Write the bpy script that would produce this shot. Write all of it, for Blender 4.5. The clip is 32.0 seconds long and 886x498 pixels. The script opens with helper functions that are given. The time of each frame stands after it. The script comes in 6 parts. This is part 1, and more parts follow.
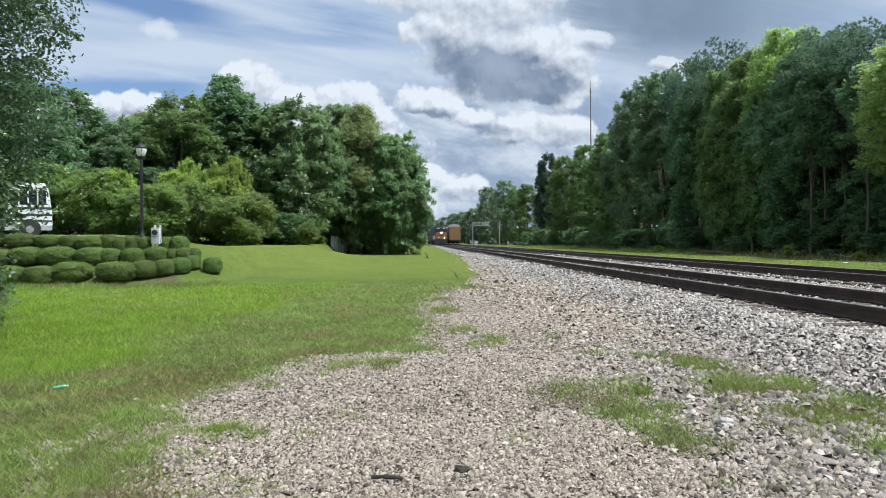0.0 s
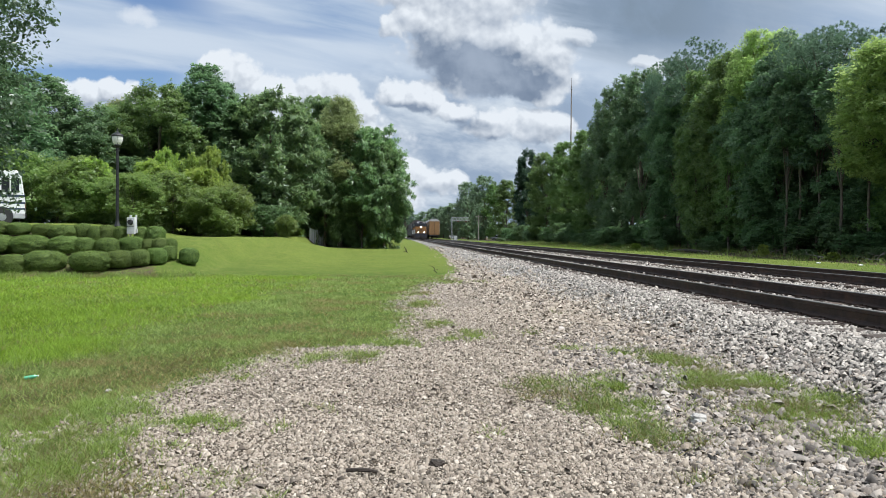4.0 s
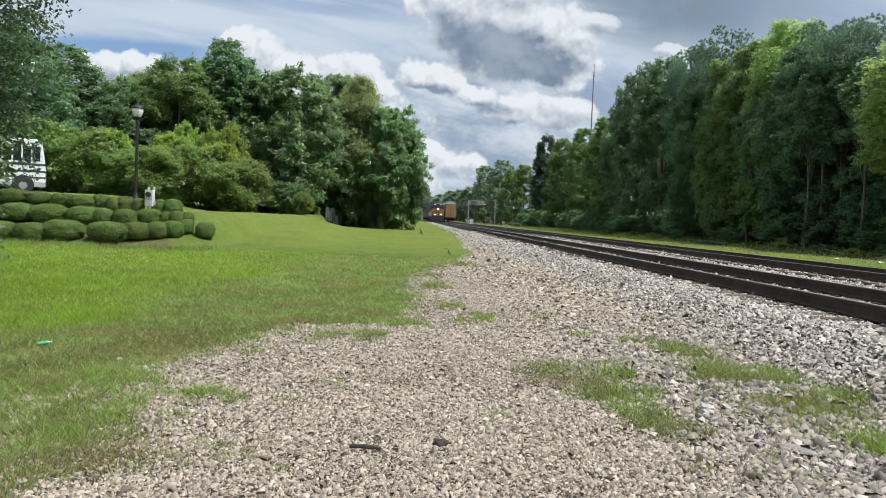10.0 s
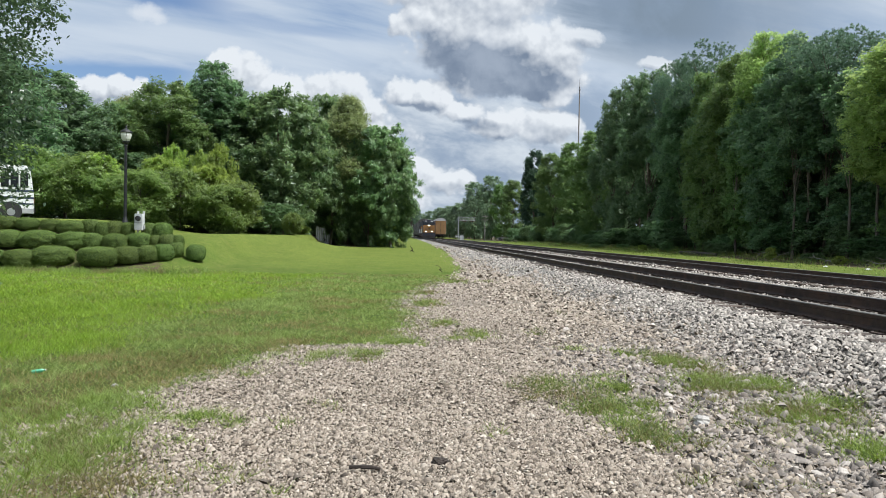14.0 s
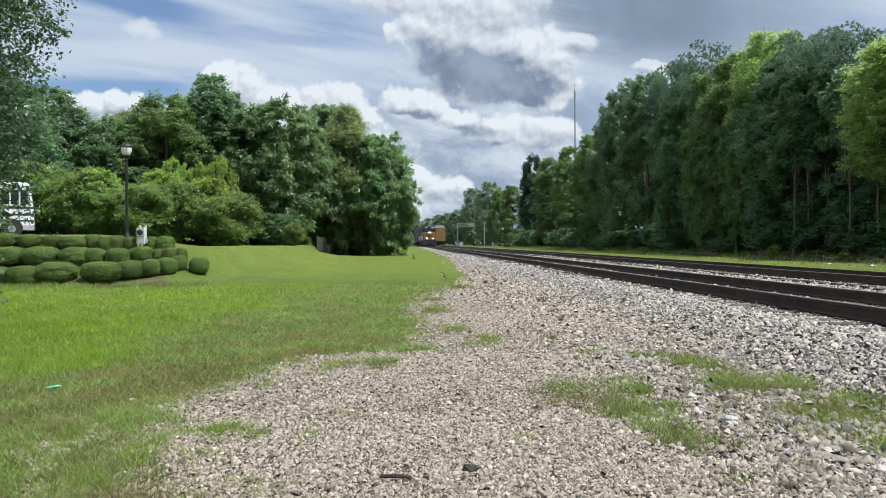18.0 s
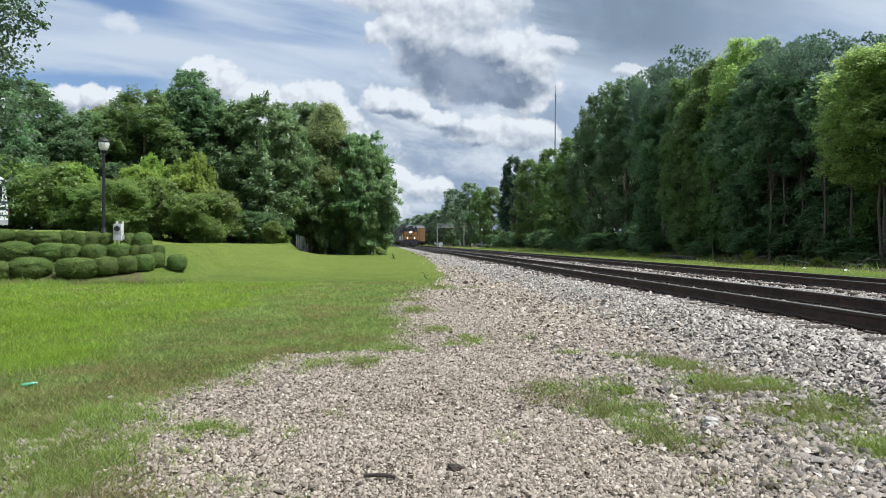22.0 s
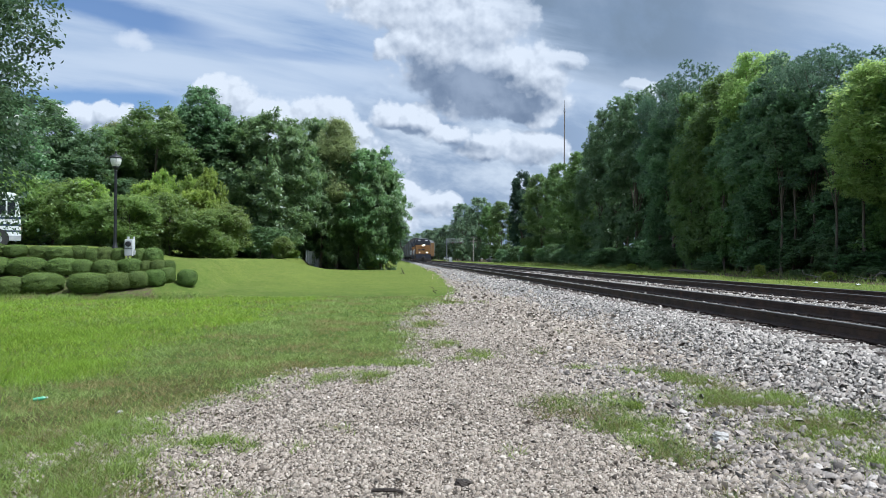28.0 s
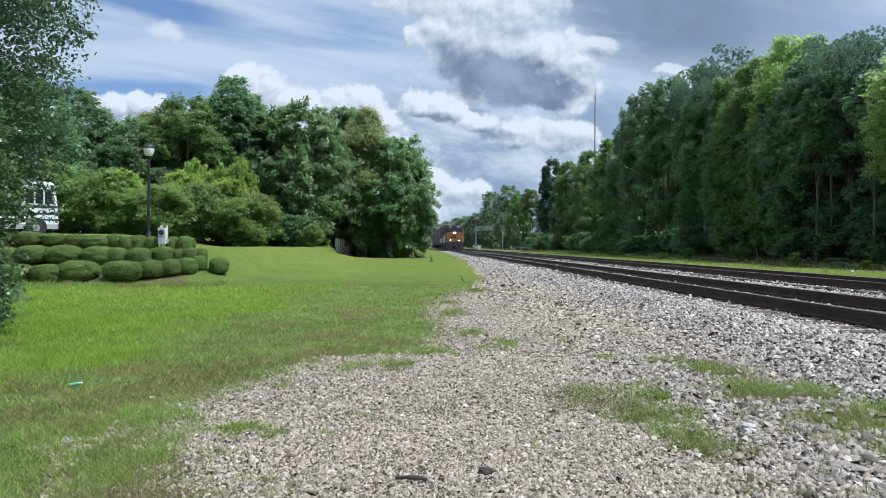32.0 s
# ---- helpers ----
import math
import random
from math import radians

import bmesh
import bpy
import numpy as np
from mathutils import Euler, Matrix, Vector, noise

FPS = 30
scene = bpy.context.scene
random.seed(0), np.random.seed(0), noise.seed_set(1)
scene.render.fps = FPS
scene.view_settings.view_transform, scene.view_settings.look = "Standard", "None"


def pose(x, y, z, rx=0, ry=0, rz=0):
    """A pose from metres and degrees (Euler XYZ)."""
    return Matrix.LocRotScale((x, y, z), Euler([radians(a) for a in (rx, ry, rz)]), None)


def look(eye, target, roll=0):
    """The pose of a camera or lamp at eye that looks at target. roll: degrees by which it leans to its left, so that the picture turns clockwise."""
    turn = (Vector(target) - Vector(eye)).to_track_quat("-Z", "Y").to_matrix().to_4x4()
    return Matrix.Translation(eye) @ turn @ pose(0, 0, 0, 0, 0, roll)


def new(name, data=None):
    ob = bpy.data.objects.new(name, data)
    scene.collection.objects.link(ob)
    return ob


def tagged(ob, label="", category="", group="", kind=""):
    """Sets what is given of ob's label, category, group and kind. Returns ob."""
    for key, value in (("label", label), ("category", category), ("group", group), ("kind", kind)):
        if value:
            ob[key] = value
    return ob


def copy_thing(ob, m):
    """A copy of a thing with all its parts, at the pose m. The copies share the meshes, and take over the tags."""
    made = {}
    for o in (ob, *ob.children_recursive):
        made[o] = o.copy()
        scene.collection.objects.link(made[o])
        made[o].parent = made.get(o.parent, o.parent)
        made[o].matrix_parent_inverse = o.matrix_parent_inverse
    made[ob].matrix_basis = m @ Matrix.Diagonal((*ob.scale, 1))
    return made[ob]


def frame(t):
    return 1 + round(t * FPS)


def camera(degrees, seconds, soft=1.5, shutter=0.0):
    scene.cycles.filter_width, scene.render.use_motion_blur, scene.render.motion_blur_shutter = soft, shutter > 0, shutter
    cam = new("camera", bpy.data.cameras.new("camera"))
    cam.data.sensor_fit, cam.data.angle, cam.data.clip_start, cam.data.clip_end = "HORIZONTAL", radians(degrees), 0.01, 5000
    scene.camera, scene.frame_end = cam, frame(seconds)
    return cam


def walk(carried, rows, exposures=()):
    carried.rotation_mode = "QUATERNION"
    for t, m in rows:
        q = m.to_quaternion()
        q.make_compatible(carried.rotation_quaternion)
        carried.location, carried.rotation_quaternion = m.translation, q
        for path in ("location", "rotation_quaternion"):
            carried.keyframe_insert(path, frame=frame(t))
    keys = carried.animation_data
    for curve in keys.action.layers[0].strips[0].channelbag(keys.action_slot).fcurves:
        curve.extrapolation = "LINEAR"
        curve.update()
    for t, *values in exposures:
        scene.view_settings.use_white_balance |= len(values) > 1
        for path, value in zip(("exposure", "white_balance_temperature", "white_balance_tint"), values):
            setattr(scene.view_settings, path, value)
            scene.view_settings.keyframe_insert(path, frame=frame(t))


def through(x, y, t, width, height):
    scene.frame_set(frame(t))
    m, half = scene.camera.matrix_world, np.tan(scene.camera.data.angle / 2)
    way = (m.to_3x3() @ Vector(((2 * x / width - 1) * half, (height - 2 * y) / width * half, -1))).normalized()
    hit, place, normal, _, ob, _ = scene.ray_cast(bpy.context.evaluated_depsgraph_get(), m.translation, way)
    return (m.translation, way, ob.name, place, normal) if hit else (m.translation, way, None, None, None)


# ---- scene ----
cam = camera(62.0, 32.0, soft=0.52)
EXPOSURES = [(0, 0.40, 6000, 9), (3, 0.40, 6120, 9), (9, 0.38, 6300, 9), (13, 0.38, 6280, 9), (19, 0.38, 6150, 9), (23, 0.38, 6120, 9), (26, 0.38, 5900, 9), (28, 0.36, 5720, 9), (32, 0.36, 5740, 9)]
PATH = [
    (0, (-0.227, 0.05, 1.376), (-0.162, 2.049, 1.356), -0.4),
    (0.5, (-0.224, 0.041, 1.379), (-0.153, 2.04, 1.35), -0.2),
    (1, (-0.222, 0.054, 1.375), (-0.137, 2.051, 1.335), 0.1),
    (1.5, (-0.219, 0.059, 1.371), (-0.119, 2.056, 1.324), 0.3),
    (2, (-0.22, 0.058, 1.373), (-0.11, 2.054, 1.323), 0.4),
    (2.5, (-0.219, 0.062, 1.375), (-0.103, 2.058, 1.326), 0.5),
    (3, (-0.222, 0.062, 1.372), (-0.104, 2.058, 1.329), 0.5),
    (3.5, (-0.222, 0.062, 1.369), (-0.102, 2.058, 1.331), 0.5),
    (5.5, (-0.216, 0.053, 1.372), (-0.091, 2.049, 1.342), 0.4),
    (6, (-0.198, 0.032, 1.364), (-0.074, 2.028, 1.332), 0.4),
    (6.5, (-0.195, 0.029, 1.355), (-0.078, 2.025, 1.316), 0.3),
    (7, (-0.2, 0.033, 1.35), (-0.097, 2.03, 1.3), 0.3),
    (7.5, (-0.214, 0.045, 1.344), (-0.129, 2.042, 1.283), 0.4),
    (8, (-0.221, 0.049, 1.349), (-0.151, 2.046, 1.282), 0.8),
    (8.5, (-0.214, 0.053, 1.353), (-0.153, 2.051, 1.284), 1.3),
    (9, (-0.219, 0.059, 1.354), (-0.157, 2.057, 1.284), 1.9),
    (9.5, (-0.2, 0.078, 1.351), (-0.133, 2.075, 1.276), 2.2),
    (10, (-0.192, 0.086, 1.352), (-0.111, 2.082, 1.27), 2.4),
    (10.5, (-0.194, 0.077, 1.359), (-0.101, 2.073, 1.27), 2.3),
    (11, (-0.199, 0.071, 1.356), (-0.099, 2.066, 1.267), 2.2),
    (11.5, (-0.198, 0.048, 1.359), (-0.093, 2.043, 1.272), 2.1),
    (12, (-0.197, 0.046, 1.359), (-0.091, 2.041, 1.277), 2.0),
    (12.5, (-0.199, 0.036, 1.366), (-0.091, 2.031, 1.293), 2.0),
    (13, (-0.198, 0.047, 1.362), (-0.087, 2.043, 1.298), 1.9),
    (13.5, (-0.202, 0.039, 1.369), (-0.09, 2.035, 1.316), 1.5),
    (14, (-0.216, 0.04, 1.368), (-0.111, 2.037, 1.332), 1.1),
    (14.5, (-0.21, 0.036, 1.363), (-0.119, 2.034, 1.345), 0.7),
    (16.5, (-0.198, 0.075, 1.357), (-0.138, 2.074, 1.348), -0.0),
    (17, (-0.187, 0.07, 1.363), (-0.115, 2.069, 1.347), -0.2),
    (17.5, (-0.255, 0.081, 1.363), (-0.169, 2.079, 1.345), -0.3),
    (18, (-0.368, 0.1, 1.35), (-0.261, 2.097, 1.333), -0.3),
    (18.5, (-0.407, 0.101, 1.345), (-0.283, 2.097, 1.33), -0.1),
    (19, (-0.425, 0.107, 1.344), (-0.288, 2.102, 1.333), 0.2),
    (19.5, (-0.426, 0.117, 1.345), (-0.278, 2.112, 1.334), 0.4),
    (20, (-0.414, 0.131, 1.343), (-0.258, 2.125, 1.331), 0.7),
    (20.5, (-0.413, 0.123, 1.347), (-0.25, 2.117, 1.332), 0.7),
    (21, (-0.409, 0.114, 1.349), (-0.244, 2.107, 1.332), 0.7),
    (21.5, (-0.407, 0.103, 1.346), (-0.242, 2.096, 1.33), 0.6),
    (22, (-0.411, 0.104, 1.344), (-0.248, 2.097, 1.328), 0.4),
    (22.5, (-0.406, 0.102, 1.346), (-0.243, 2.095, 1.331), 0.2),
    (23, (-0.406, 0.106, 1.345), (-0.238, 2.099, 1.331), 0.1),
    (23.5, (-0.406, 0.098, 1.342), (-0.228, 2.09, 1.333), 0.1),
    (24, (-0.404, 0.097, 1.345), (-0.216, 2.088, 1.343), 0.2),
    (24.5, (-0.407, 0.095, 1.346), (-0.208, 2.085, 1.355), 0.3),
    (25, (-0.405, 0.083, 1.346), (-0.195, 2.071, 1.37), 0.3),
    (25.5, (-0.399, 0.08, 1.345), (-0.183, 2.068, 1.379), 0.3),
    (27.5, (-0.403, 0.097, 1.342), (-0.253, 2.091, 1.371), 0.3),
    (28, (-0.401, 0.091, 1.341), (-0.264, 2.086, 1.365), 0.3),
    (28.5, (-0.405, 0.075, 1.342), (-0.267, 2.07, 1.36), 0.3),
    (29, (-0.395, 0.075, 1.341), (-0.249, 2.07, 1.352), 0.5),
    (29.5, (-0.391, 0.086, 1.34), (-0.241, 2.081, 1.341), 0.7),
    (30, (-0.396, 0.088, 1.334), (-0.253, 2.082, 1.327), 0.9),
    (30.5, (-0.41, 0.081, 1.335), (-0.28, 2.077, 1.324), 0.9),
    (31, (-0.405, 0.08, 1.34), (-0.298, 2.077, 1.326), 0.6),
    (31.5, (-0.396, 0.084, 1.338), (-0.314, 2.082, 1.326), 0.4),
    (32, (-0.367, 0.081, 1.35), (-0.309, 2.08, 1.341), 0.3),
]
walk(cam, [(t, look(eye, target, roll)) for t, eye, target, roll in PATH], EXPOSURES)

# ---- world, sun and light ----
SUN_AZ, SUN_EL = radians(114), radians(62)   # to the right of straight ahead, above the horizon
SUN_DIR = Vector((math.sin(SUN_AZ) * math.cos(SUN_EL), math.cos(SUN_AZ) * math.cos(SUN_EL), math.sin(SUN_EL)))


def nd(nt, kind, *links):
    """A node; links are (input, value or socket)."""
    n = nt.nodes.new(kind)
    for key, value in links:
        if isinstance(value, bpy.types.NodeSocket):
            nt.links.new(value, n.inputs[key])
        else:
            n.inputs[key].default_value = value
    return n


def mth(nt, op, a, b=0.0, c=0.0, clamp=False):
    n = nd(nt, "ShaderNodeMath", (0, a), (1, b), (2, c))
    n.operation, n.use_clamp = op, clamp
    return n.outputs[0]


def vmth(nt, op, a, b=(0, 0, 0)):
    n = nd(nt, "ShaderNodeVectorMath", (0, a), (1, b))
    n.operation = op
    return n.outputs[0]


def step(nt, value, lo, hi):
    n = nd(nt, "ShaderNodeMapRange", ("Value", value), ("From Min", lo), ("From Max", hi))
    n.interpolation_type = "SMOOTHSTEP"
    return n.outputs[0]


def mixc(nt, fac, a, b):
    n = nt.nodes.new("ShaderNodeMix")
    n.data_type = "RGBA"
    for key, value in ((0, fac), (6, a), (7, b)):
        if isinstance(value, bpy.types.NodeSocket):
            nt.links.new(value, n.inputs[key])
        else:
            n.inputs[key].default_value = (*value, 1) if key and len(value) == 3 else value
    return n.outputs[2]


def noi(nt, vec, scale, detail=4.0, rough=0.55, distort=0.0):
    n = nd(nt, "ShaderNodeTexNoise", ("Vector", vec), ("Scale", scale), ("Detail", detail), ("Roughness", rough), ("Distortion", distort))
    return n.outputs[0]


def make_sky():
    world = bpy.data.worlds.new("sky")
    scene.world = world
    world.use_nodes = True
    nt = world.node_tree
    nt.nodes.clear()
    sky = nt.nodes.new("ShaderNodeTexSky")
    sky.sky_type, sky.sun_disc = "NISHITA", False
    sky.sun_elevation, sky.sun_rotation = SUN_EL, SUN_AZ
    sky.air_density, sky.dust_density, sky.ozone_density = 1.0, 0.6, 2.0
    way = nd(nt, "ShaderNodeTexCoord").outputs["Generated"]
    sep = nd(nt, "ShaderNodeSeparateXYZ", (0, way))
    ahead = mth(nt, "MAXIMUM", mth(nt, "ABSOLUTE", sep.outputs[1]), 0.12)
    u = mth(nt, "DIVIDE", sep.outputs[0], ahead)
    v = mth(nt, "DIVIDE", sep.outputs[2], ahead)
    flat = nd(nt, "ShaderNodeCombineXYZ", (0, u), (1, v), (2, 0.0)).outputs[0]
    # heaped clouds: bearing, height, half width, half height
    HEAPS = [(-0.008, 0.283, 0.020, 0.018), (0.025, 0.293, 0.034, 0.024), (0.070, 0.318, 0.052, 0.040), (0.125, 0.328, 0.060, 0.055), (0.090, 0.265, 0.080, 0.055), (0.150, 0.255, 0.066, 0.055),
             (0.205, 0.255, 0.038, 0.040), (0.240, 0.275, 0.026, 0.016), (0.190, 0.215, 0.050, 0.030), (0.110, 0.215, 0.070, 0.026), (0.02, 0.36, 0.10, 0.05),
             (-0.243, 0.228, 0.020, 0.020), (-0.215, 0.212, 0.028, 0.026), (-0.165, 0.185, 0.045, 0.028), (-0.115, 0.192, 0.028, 0.022), (-0.080, 0.192, 0.030, 0.025), (-0.052, 0.170, 0.024, 0.026),
             (-0.445, 0.178, 0.026, 0.020), (-0.410, 0.184, 0.022, 0.019), (-0.382, 0.190, 0.018, 0.016), (-0.358, 0.186, 0.012, 0.022), (-0.17, 0.13, 0.16, 0.045),
             (-0.010, 0.195, 0.024, 0.018), (0.035, 0.190, 0.030, 0.018), (0.075, 0.172, 0.034, 0.016), (0.130, 0.155, 0.045, 0.018), (0.190, 0.150, 0.045, 0.022),
             (0.015, 0.085, 0.030, 0.018), (0.055, 0.072, 0.035, 0.016), (-0.01, 0.055, 0.05, 0.025), (0.34, 0.236, 0.030, 0.012)]
    # shaded undersides of the same clouds, and how dark
    BELLIES = [(0.098, 0.236, 0.082, 0.036, 0.98), (0.150, 0.215, 0.068, 0.026, 0.9), (0.055, 0.262, 0.046, 0.026, 0.62), (0.125, 0.290, 0.040, 0.014, 0.35), (0.075, 0.312, 0.030, 0.012, 0.40), (0.215, 0.235, 0.018, 0.016, 0.45),
               (0.015, 0.172, 0.035, 0.010, 0.55), (0.085, 0.150, 0.055, 0.010, 0.65), (-0.200, 0.190, 0.030, 0.008, 0.30), (-0.095, 0.170, 0.040, 0.008, 0.30), (-0.41, 0.170, 0.040, 0.008, 0.30), (0.16, 0.130, 0.06, 0.012, 0.55)]

    def field(p, rows):
        """How deep a direction lies inside the nearest of the ovals, 1 at a heart, 0 at a rim."""
        out = None
        for u0, v0, a, b, *amount in rows:
            du = mth(nt, "MULTIPLY", mth(nt, "SUBTRACT", p.outputs[0], u0), 1 / a)
            dv = mth(nt, "MULTIPLY", mth(nt, "SUBTRACT", p.outputs[1], v0), 1 / b)
            d = mth(nt, "SUBTRACT", 1.0, mth(nt, "ADD", mth(nt, "MULTIPLY", du, du), mth(nt, "MULTIPLY", dv, dv)))
            if amount:
                d = mth(nt, "MULTIPLY", mth(nt, "MAXIMUM", mth(nt, "ADD", mth(nt, "MULTIPLY", d, 0.5), 0.5), 0.0), amount[0])
            out = d if out is None else mth(nt, "SMOOTH_MAX", out, d, 0.3)
        return out

    def bent(at, scale, across, up, detail=4.0):
        """The direction pushed about by turbulence."""
        w = nd(nt, "ShaderNodeTexNoise", ("Vector", at), ("Scale", scale), ("Detail", detail), ("Roughness", 0.6))
        return vmth(nt, "ADD", at, vmth(nt, "MULTIPLY", vmth(nt, "SUBTRACT", w.outputs["Color"], (0.5, 0.5, 0.5)), (across, up, 0)))

    def heaps(at):
        """Heaped clouds: ovals broken up into billows of three sizes."""
        p = bent(at, 16.0, 0.05, 0.045, 5.0)
        out = field(nd(nt, "ShaderNodeSeparateXYZ", (0, p)), HEAPS)
        for scale, amount in ((24.0, 0.90), (56.0, 0.50), (125.0, 0.34)):
            vor = nd(nt, "ShaderNodeTexVoronoi", ("Vector", bent(at, scale * 0.8, 0.6 / scale, 0.6 / scale, 2.0)), ("Scale", scale))
            vor.feature = "SMOOTH_F1"
            vor.inputs["Smoothness"].default_value = 0.35
            out = mth(nt, "ADD", out, mth(nt, "MULTIPLY", mth(nt, "SUBTRACT", 0.40, vor.outputs["Distance"]), amount))
        return mth(nt, "ADD", out, mth(nt, "MULTIPLY", mth(nt, "SUBTRACT", noi(nt, p, 120.0, 6.0, 0.65), 0.5), 0.22))

    here = heaps(flat)
    sunward = heaps(vmth(nt, "ADD", flat, (0.005, 0.010, 0)))
    cover = step(nt, here, -0.70, 0.05)
    lit = mth(nt, "ADD", 0.78, mth(nt, "MULTIPLY", mth(nt, "SUBTRACT", here, sunward), 0.55))
    shade = field(nd(nt, "ShaderNodeSeparateXYZ", (0, bent(flat, 11.0, 0.075, 0.055, 4.5))), BELLIES)
    lit = mth(nt, "SUBTRACT", lit, mth(nt, "MULTIPLY", step(nt, shade, 0.08, 0.95), 0.98))
    big = noi(nt, vmth(nt, "ADD", flat, (0.31, 0.17, 0)), 15.0, 7.0, 0.58)
    lit = mth(nt, "ADD", lit, mth(nt, "MULTIPLY", mth(nt, "SUBTRACT", big, 0.5), 0.75), clamp=True)
    dusk = mixc(nt, step(nt, noi(nt, bent(flat, 9.0, 0.05, 0.05), 13.0, 6.0, 0.55), 0.32, 0.68), (0.175, 0.222, 0.30), (0.32, 0.37, 0.45))
    heap_colour = mixc(nt, lit, dusk, (0.74, 0.762, 0.785))
    # thin veil in streaks, thicker and grey towards the upper right
    slant = nd(nt, "ShaderNodeCombineXYZ", (0, u), (1, mth(nt, "ADD", v, mth(nt, "MULTIPLY", u, 0.16))), (2, 0.0)).outputs[0]
    veil_n = noi(nt, vmth(nt, "MULTIPLY", slant, (1.1, 8.5, 1)), 2.3, 7.0, 0.55, 0.35)
    fine_n = noi(nt, vmth(nt, "MULTIPLY", slant, (5.0, 16.0, 1)), 1.0, 7.0, 0.6, 0.4)
    veil = step(nt, mth(nt, "ADD", mth(nt, "ADD", veil_n, mth(nt, "MULTIPLY", mth(nt, "SUBTRACT", fine_n, 0.5), 0.05)), mth(nt, "MULTIPLY", v, 0.12)), 0.12, 0.42)

    def strip(height_, lean, half, u0, u1, soft):
        """An open strip of blue: its height straight ahead, slope, half thickness, and where it begins and ends."""
        off = mth(nt, "ABSOLUTE", mth(nt, "SUBTRACT", mth(nt, "ADD", mth(nt, "ADD", v, mth(nt, "MULTIPLY", u, lean)), mth(nt, "MULTIPLY", mth(nt, "SUBTRACT", fine_n, 0.5), 0.035)), height_))
        return mth(nt, "MULTIPLY", step(nt, off, half, half * 0.25), mth(nt, "MULTIPLY", step(nt, u, u0 - soft, u0 + soft), step(nt, u, u1 + soft, u1 - soft)))

    gap = mth(nt, "MAXIMUM", strip(0.232, 0.25, 0.030, -0.66, -0.245, 0.07), mth(nt, "MULTIPLY", strip(0.262, 0.10, 0.013, -0.30, -0.07, 0.06), 0.45))
    gap = mth(nt, "MAXIMUM", gap, strip(0.205, 0.0, 0.026, -0.60, -0.27, 0.05))
    veil = mth(nt, "MULTIPLY", veil, mth(nt, "SUBTRACT", 1.0, mth(nt, "MULTIPLY", gap, 0.9)))
    # one loose wisp
    wisp = field(nd(nt, "ShaderNodeSeparateXYZ", (0, bent(flat, 30.0, 0.035, 0.025, 6.0))), [(-0.346, 0.287, 0.026, 0.013), (-0.335, 0.281, 0.020, 0.010)])
    wisp = mth(nt, "MULTIPLY", step(nt, wisp, -0.2, 1.2), 0.85)
    dark = step(nt, mth(nt, "ADD", mth(nt, "ADD", mth(nt, "MULTIPLY", u, 1.0), mth(nt, "MULTIPLY", v, 1.3)), mth(nt, "MULTIPLY", mth(nt, "SUBTRACT", veil_n, 0.5), 0.35)), 0.55, 0.68)
    dark = mth(nt, "MULTIPLY", dark, mth(nt, "ADD", 0.62, mth(nt, "MULTIPLY", noi(nt, slant, 9.0, 6.0, 0.6), 0.7), clamp=True))
    dark = mth(nt, "MULTIPLY", dark, step(nt, v, 0.20, 0.29))
    dark = mth(nt, "MULTIPLY", dark, step(nt, u, 0.75, 0.35))
    # broken lower layer over the end of the line
    soft_n = noi(nt, vmth(nt, "MULTIPLY", slant, (9.0, 17.0, 1)), 1.0, 8.0, 0.58, 0.25)
    low = mth(nt, "MULTIPLY", step(nt, v, 0.27, 0.17), mth(nt, "MULTIPLY", step(nt, u, -0.10, -0.01), step(nt, u, 0.40, 0.22)))
    soft_c = mixc(nt, step(nt, soft_n, 0.36, 0.66), (0.285, 0.355, 0.46), (0.62, 0.665, 0.71))
    veil_colour = mixc(nt, step(nt, mth(nt, "ADD", mth(nt, "MULTIPLY", veil_n, 0.86), mth(nt, "MULTIPLY", fine_n, 0.14)), 0.30, 0.62), (0.40, 0.485, 0.605), (0.59, 0.645, 0.71))
    veil_colour = mixc(nt, low, veil_colour, soft_c)
    veil_colour = mixc(nt, dark, veil_colour, (0.205, 0.262, 0.33))
    scaled = nt.nodes.new("ShaderNodeMix")
    scaled.data_type, scaled.blend_type = "RGBA", "MULTIPLY"
    nt.links.new(sky.outputs[0], scaled.inputs[6])
    scaled.inputs[7].default_value = (0.082, 0.090, 0.102, 1)
    scaled.inputs[0].default_value = 1.0
    colour = mixc(nt, mth(nt, "MAXIMUM", mth(nt, "MAXIMUM", mth(nt, "MULTIPLY", veil, 0.90), dark), low), scaled.outputs[2], veil_colour)
    colour = mixc(nt, mth(nt, "MULTIPLY", cover, mth(nt, "SUBTRACT", 1.0, mth(nt, "MULTIPLY", dark, 0.5))), colour, heap_colour)
    colour = mixc(nt, wisp, colour, (0.68, 0.71, 0.75))
    # the veil glows round the sun
    near = nd(nt, "ShaderNodeVectorMath", (0, way), (1, SUN_DIR))
    near.operation = "DOT_PRODUCT"
    halo = mth(nt, "POWER", mth(nt, "MAXIMUM", near.outputs["Value"], 0.0), 6.0)
    halo_c = nt.nodes.new("ShaderNodeMix")
    halo_c.data_type, halo_c.blend_type = "RGBA", "ADD"
    nt.links.new(colour, halo_c.inputs[6])
    nt.links.new(mth(nt, "MULTIPLY", halo, 2.6), halo_c.inputs[0])
    halo_c.inputs[7].default_value = (1.0, 0.97, 0.92, 1)
    halo_c.clamp_factor = False
    colour = halo_c.outputs[2]
    back = nd(nt, "ShaderNodeBackground", ("Color", colour), ("Strength", 0.86))
    nt.links.new(back.outputs[0], nd(nt, "ShaderNodeOutputWorld").inputs[0])


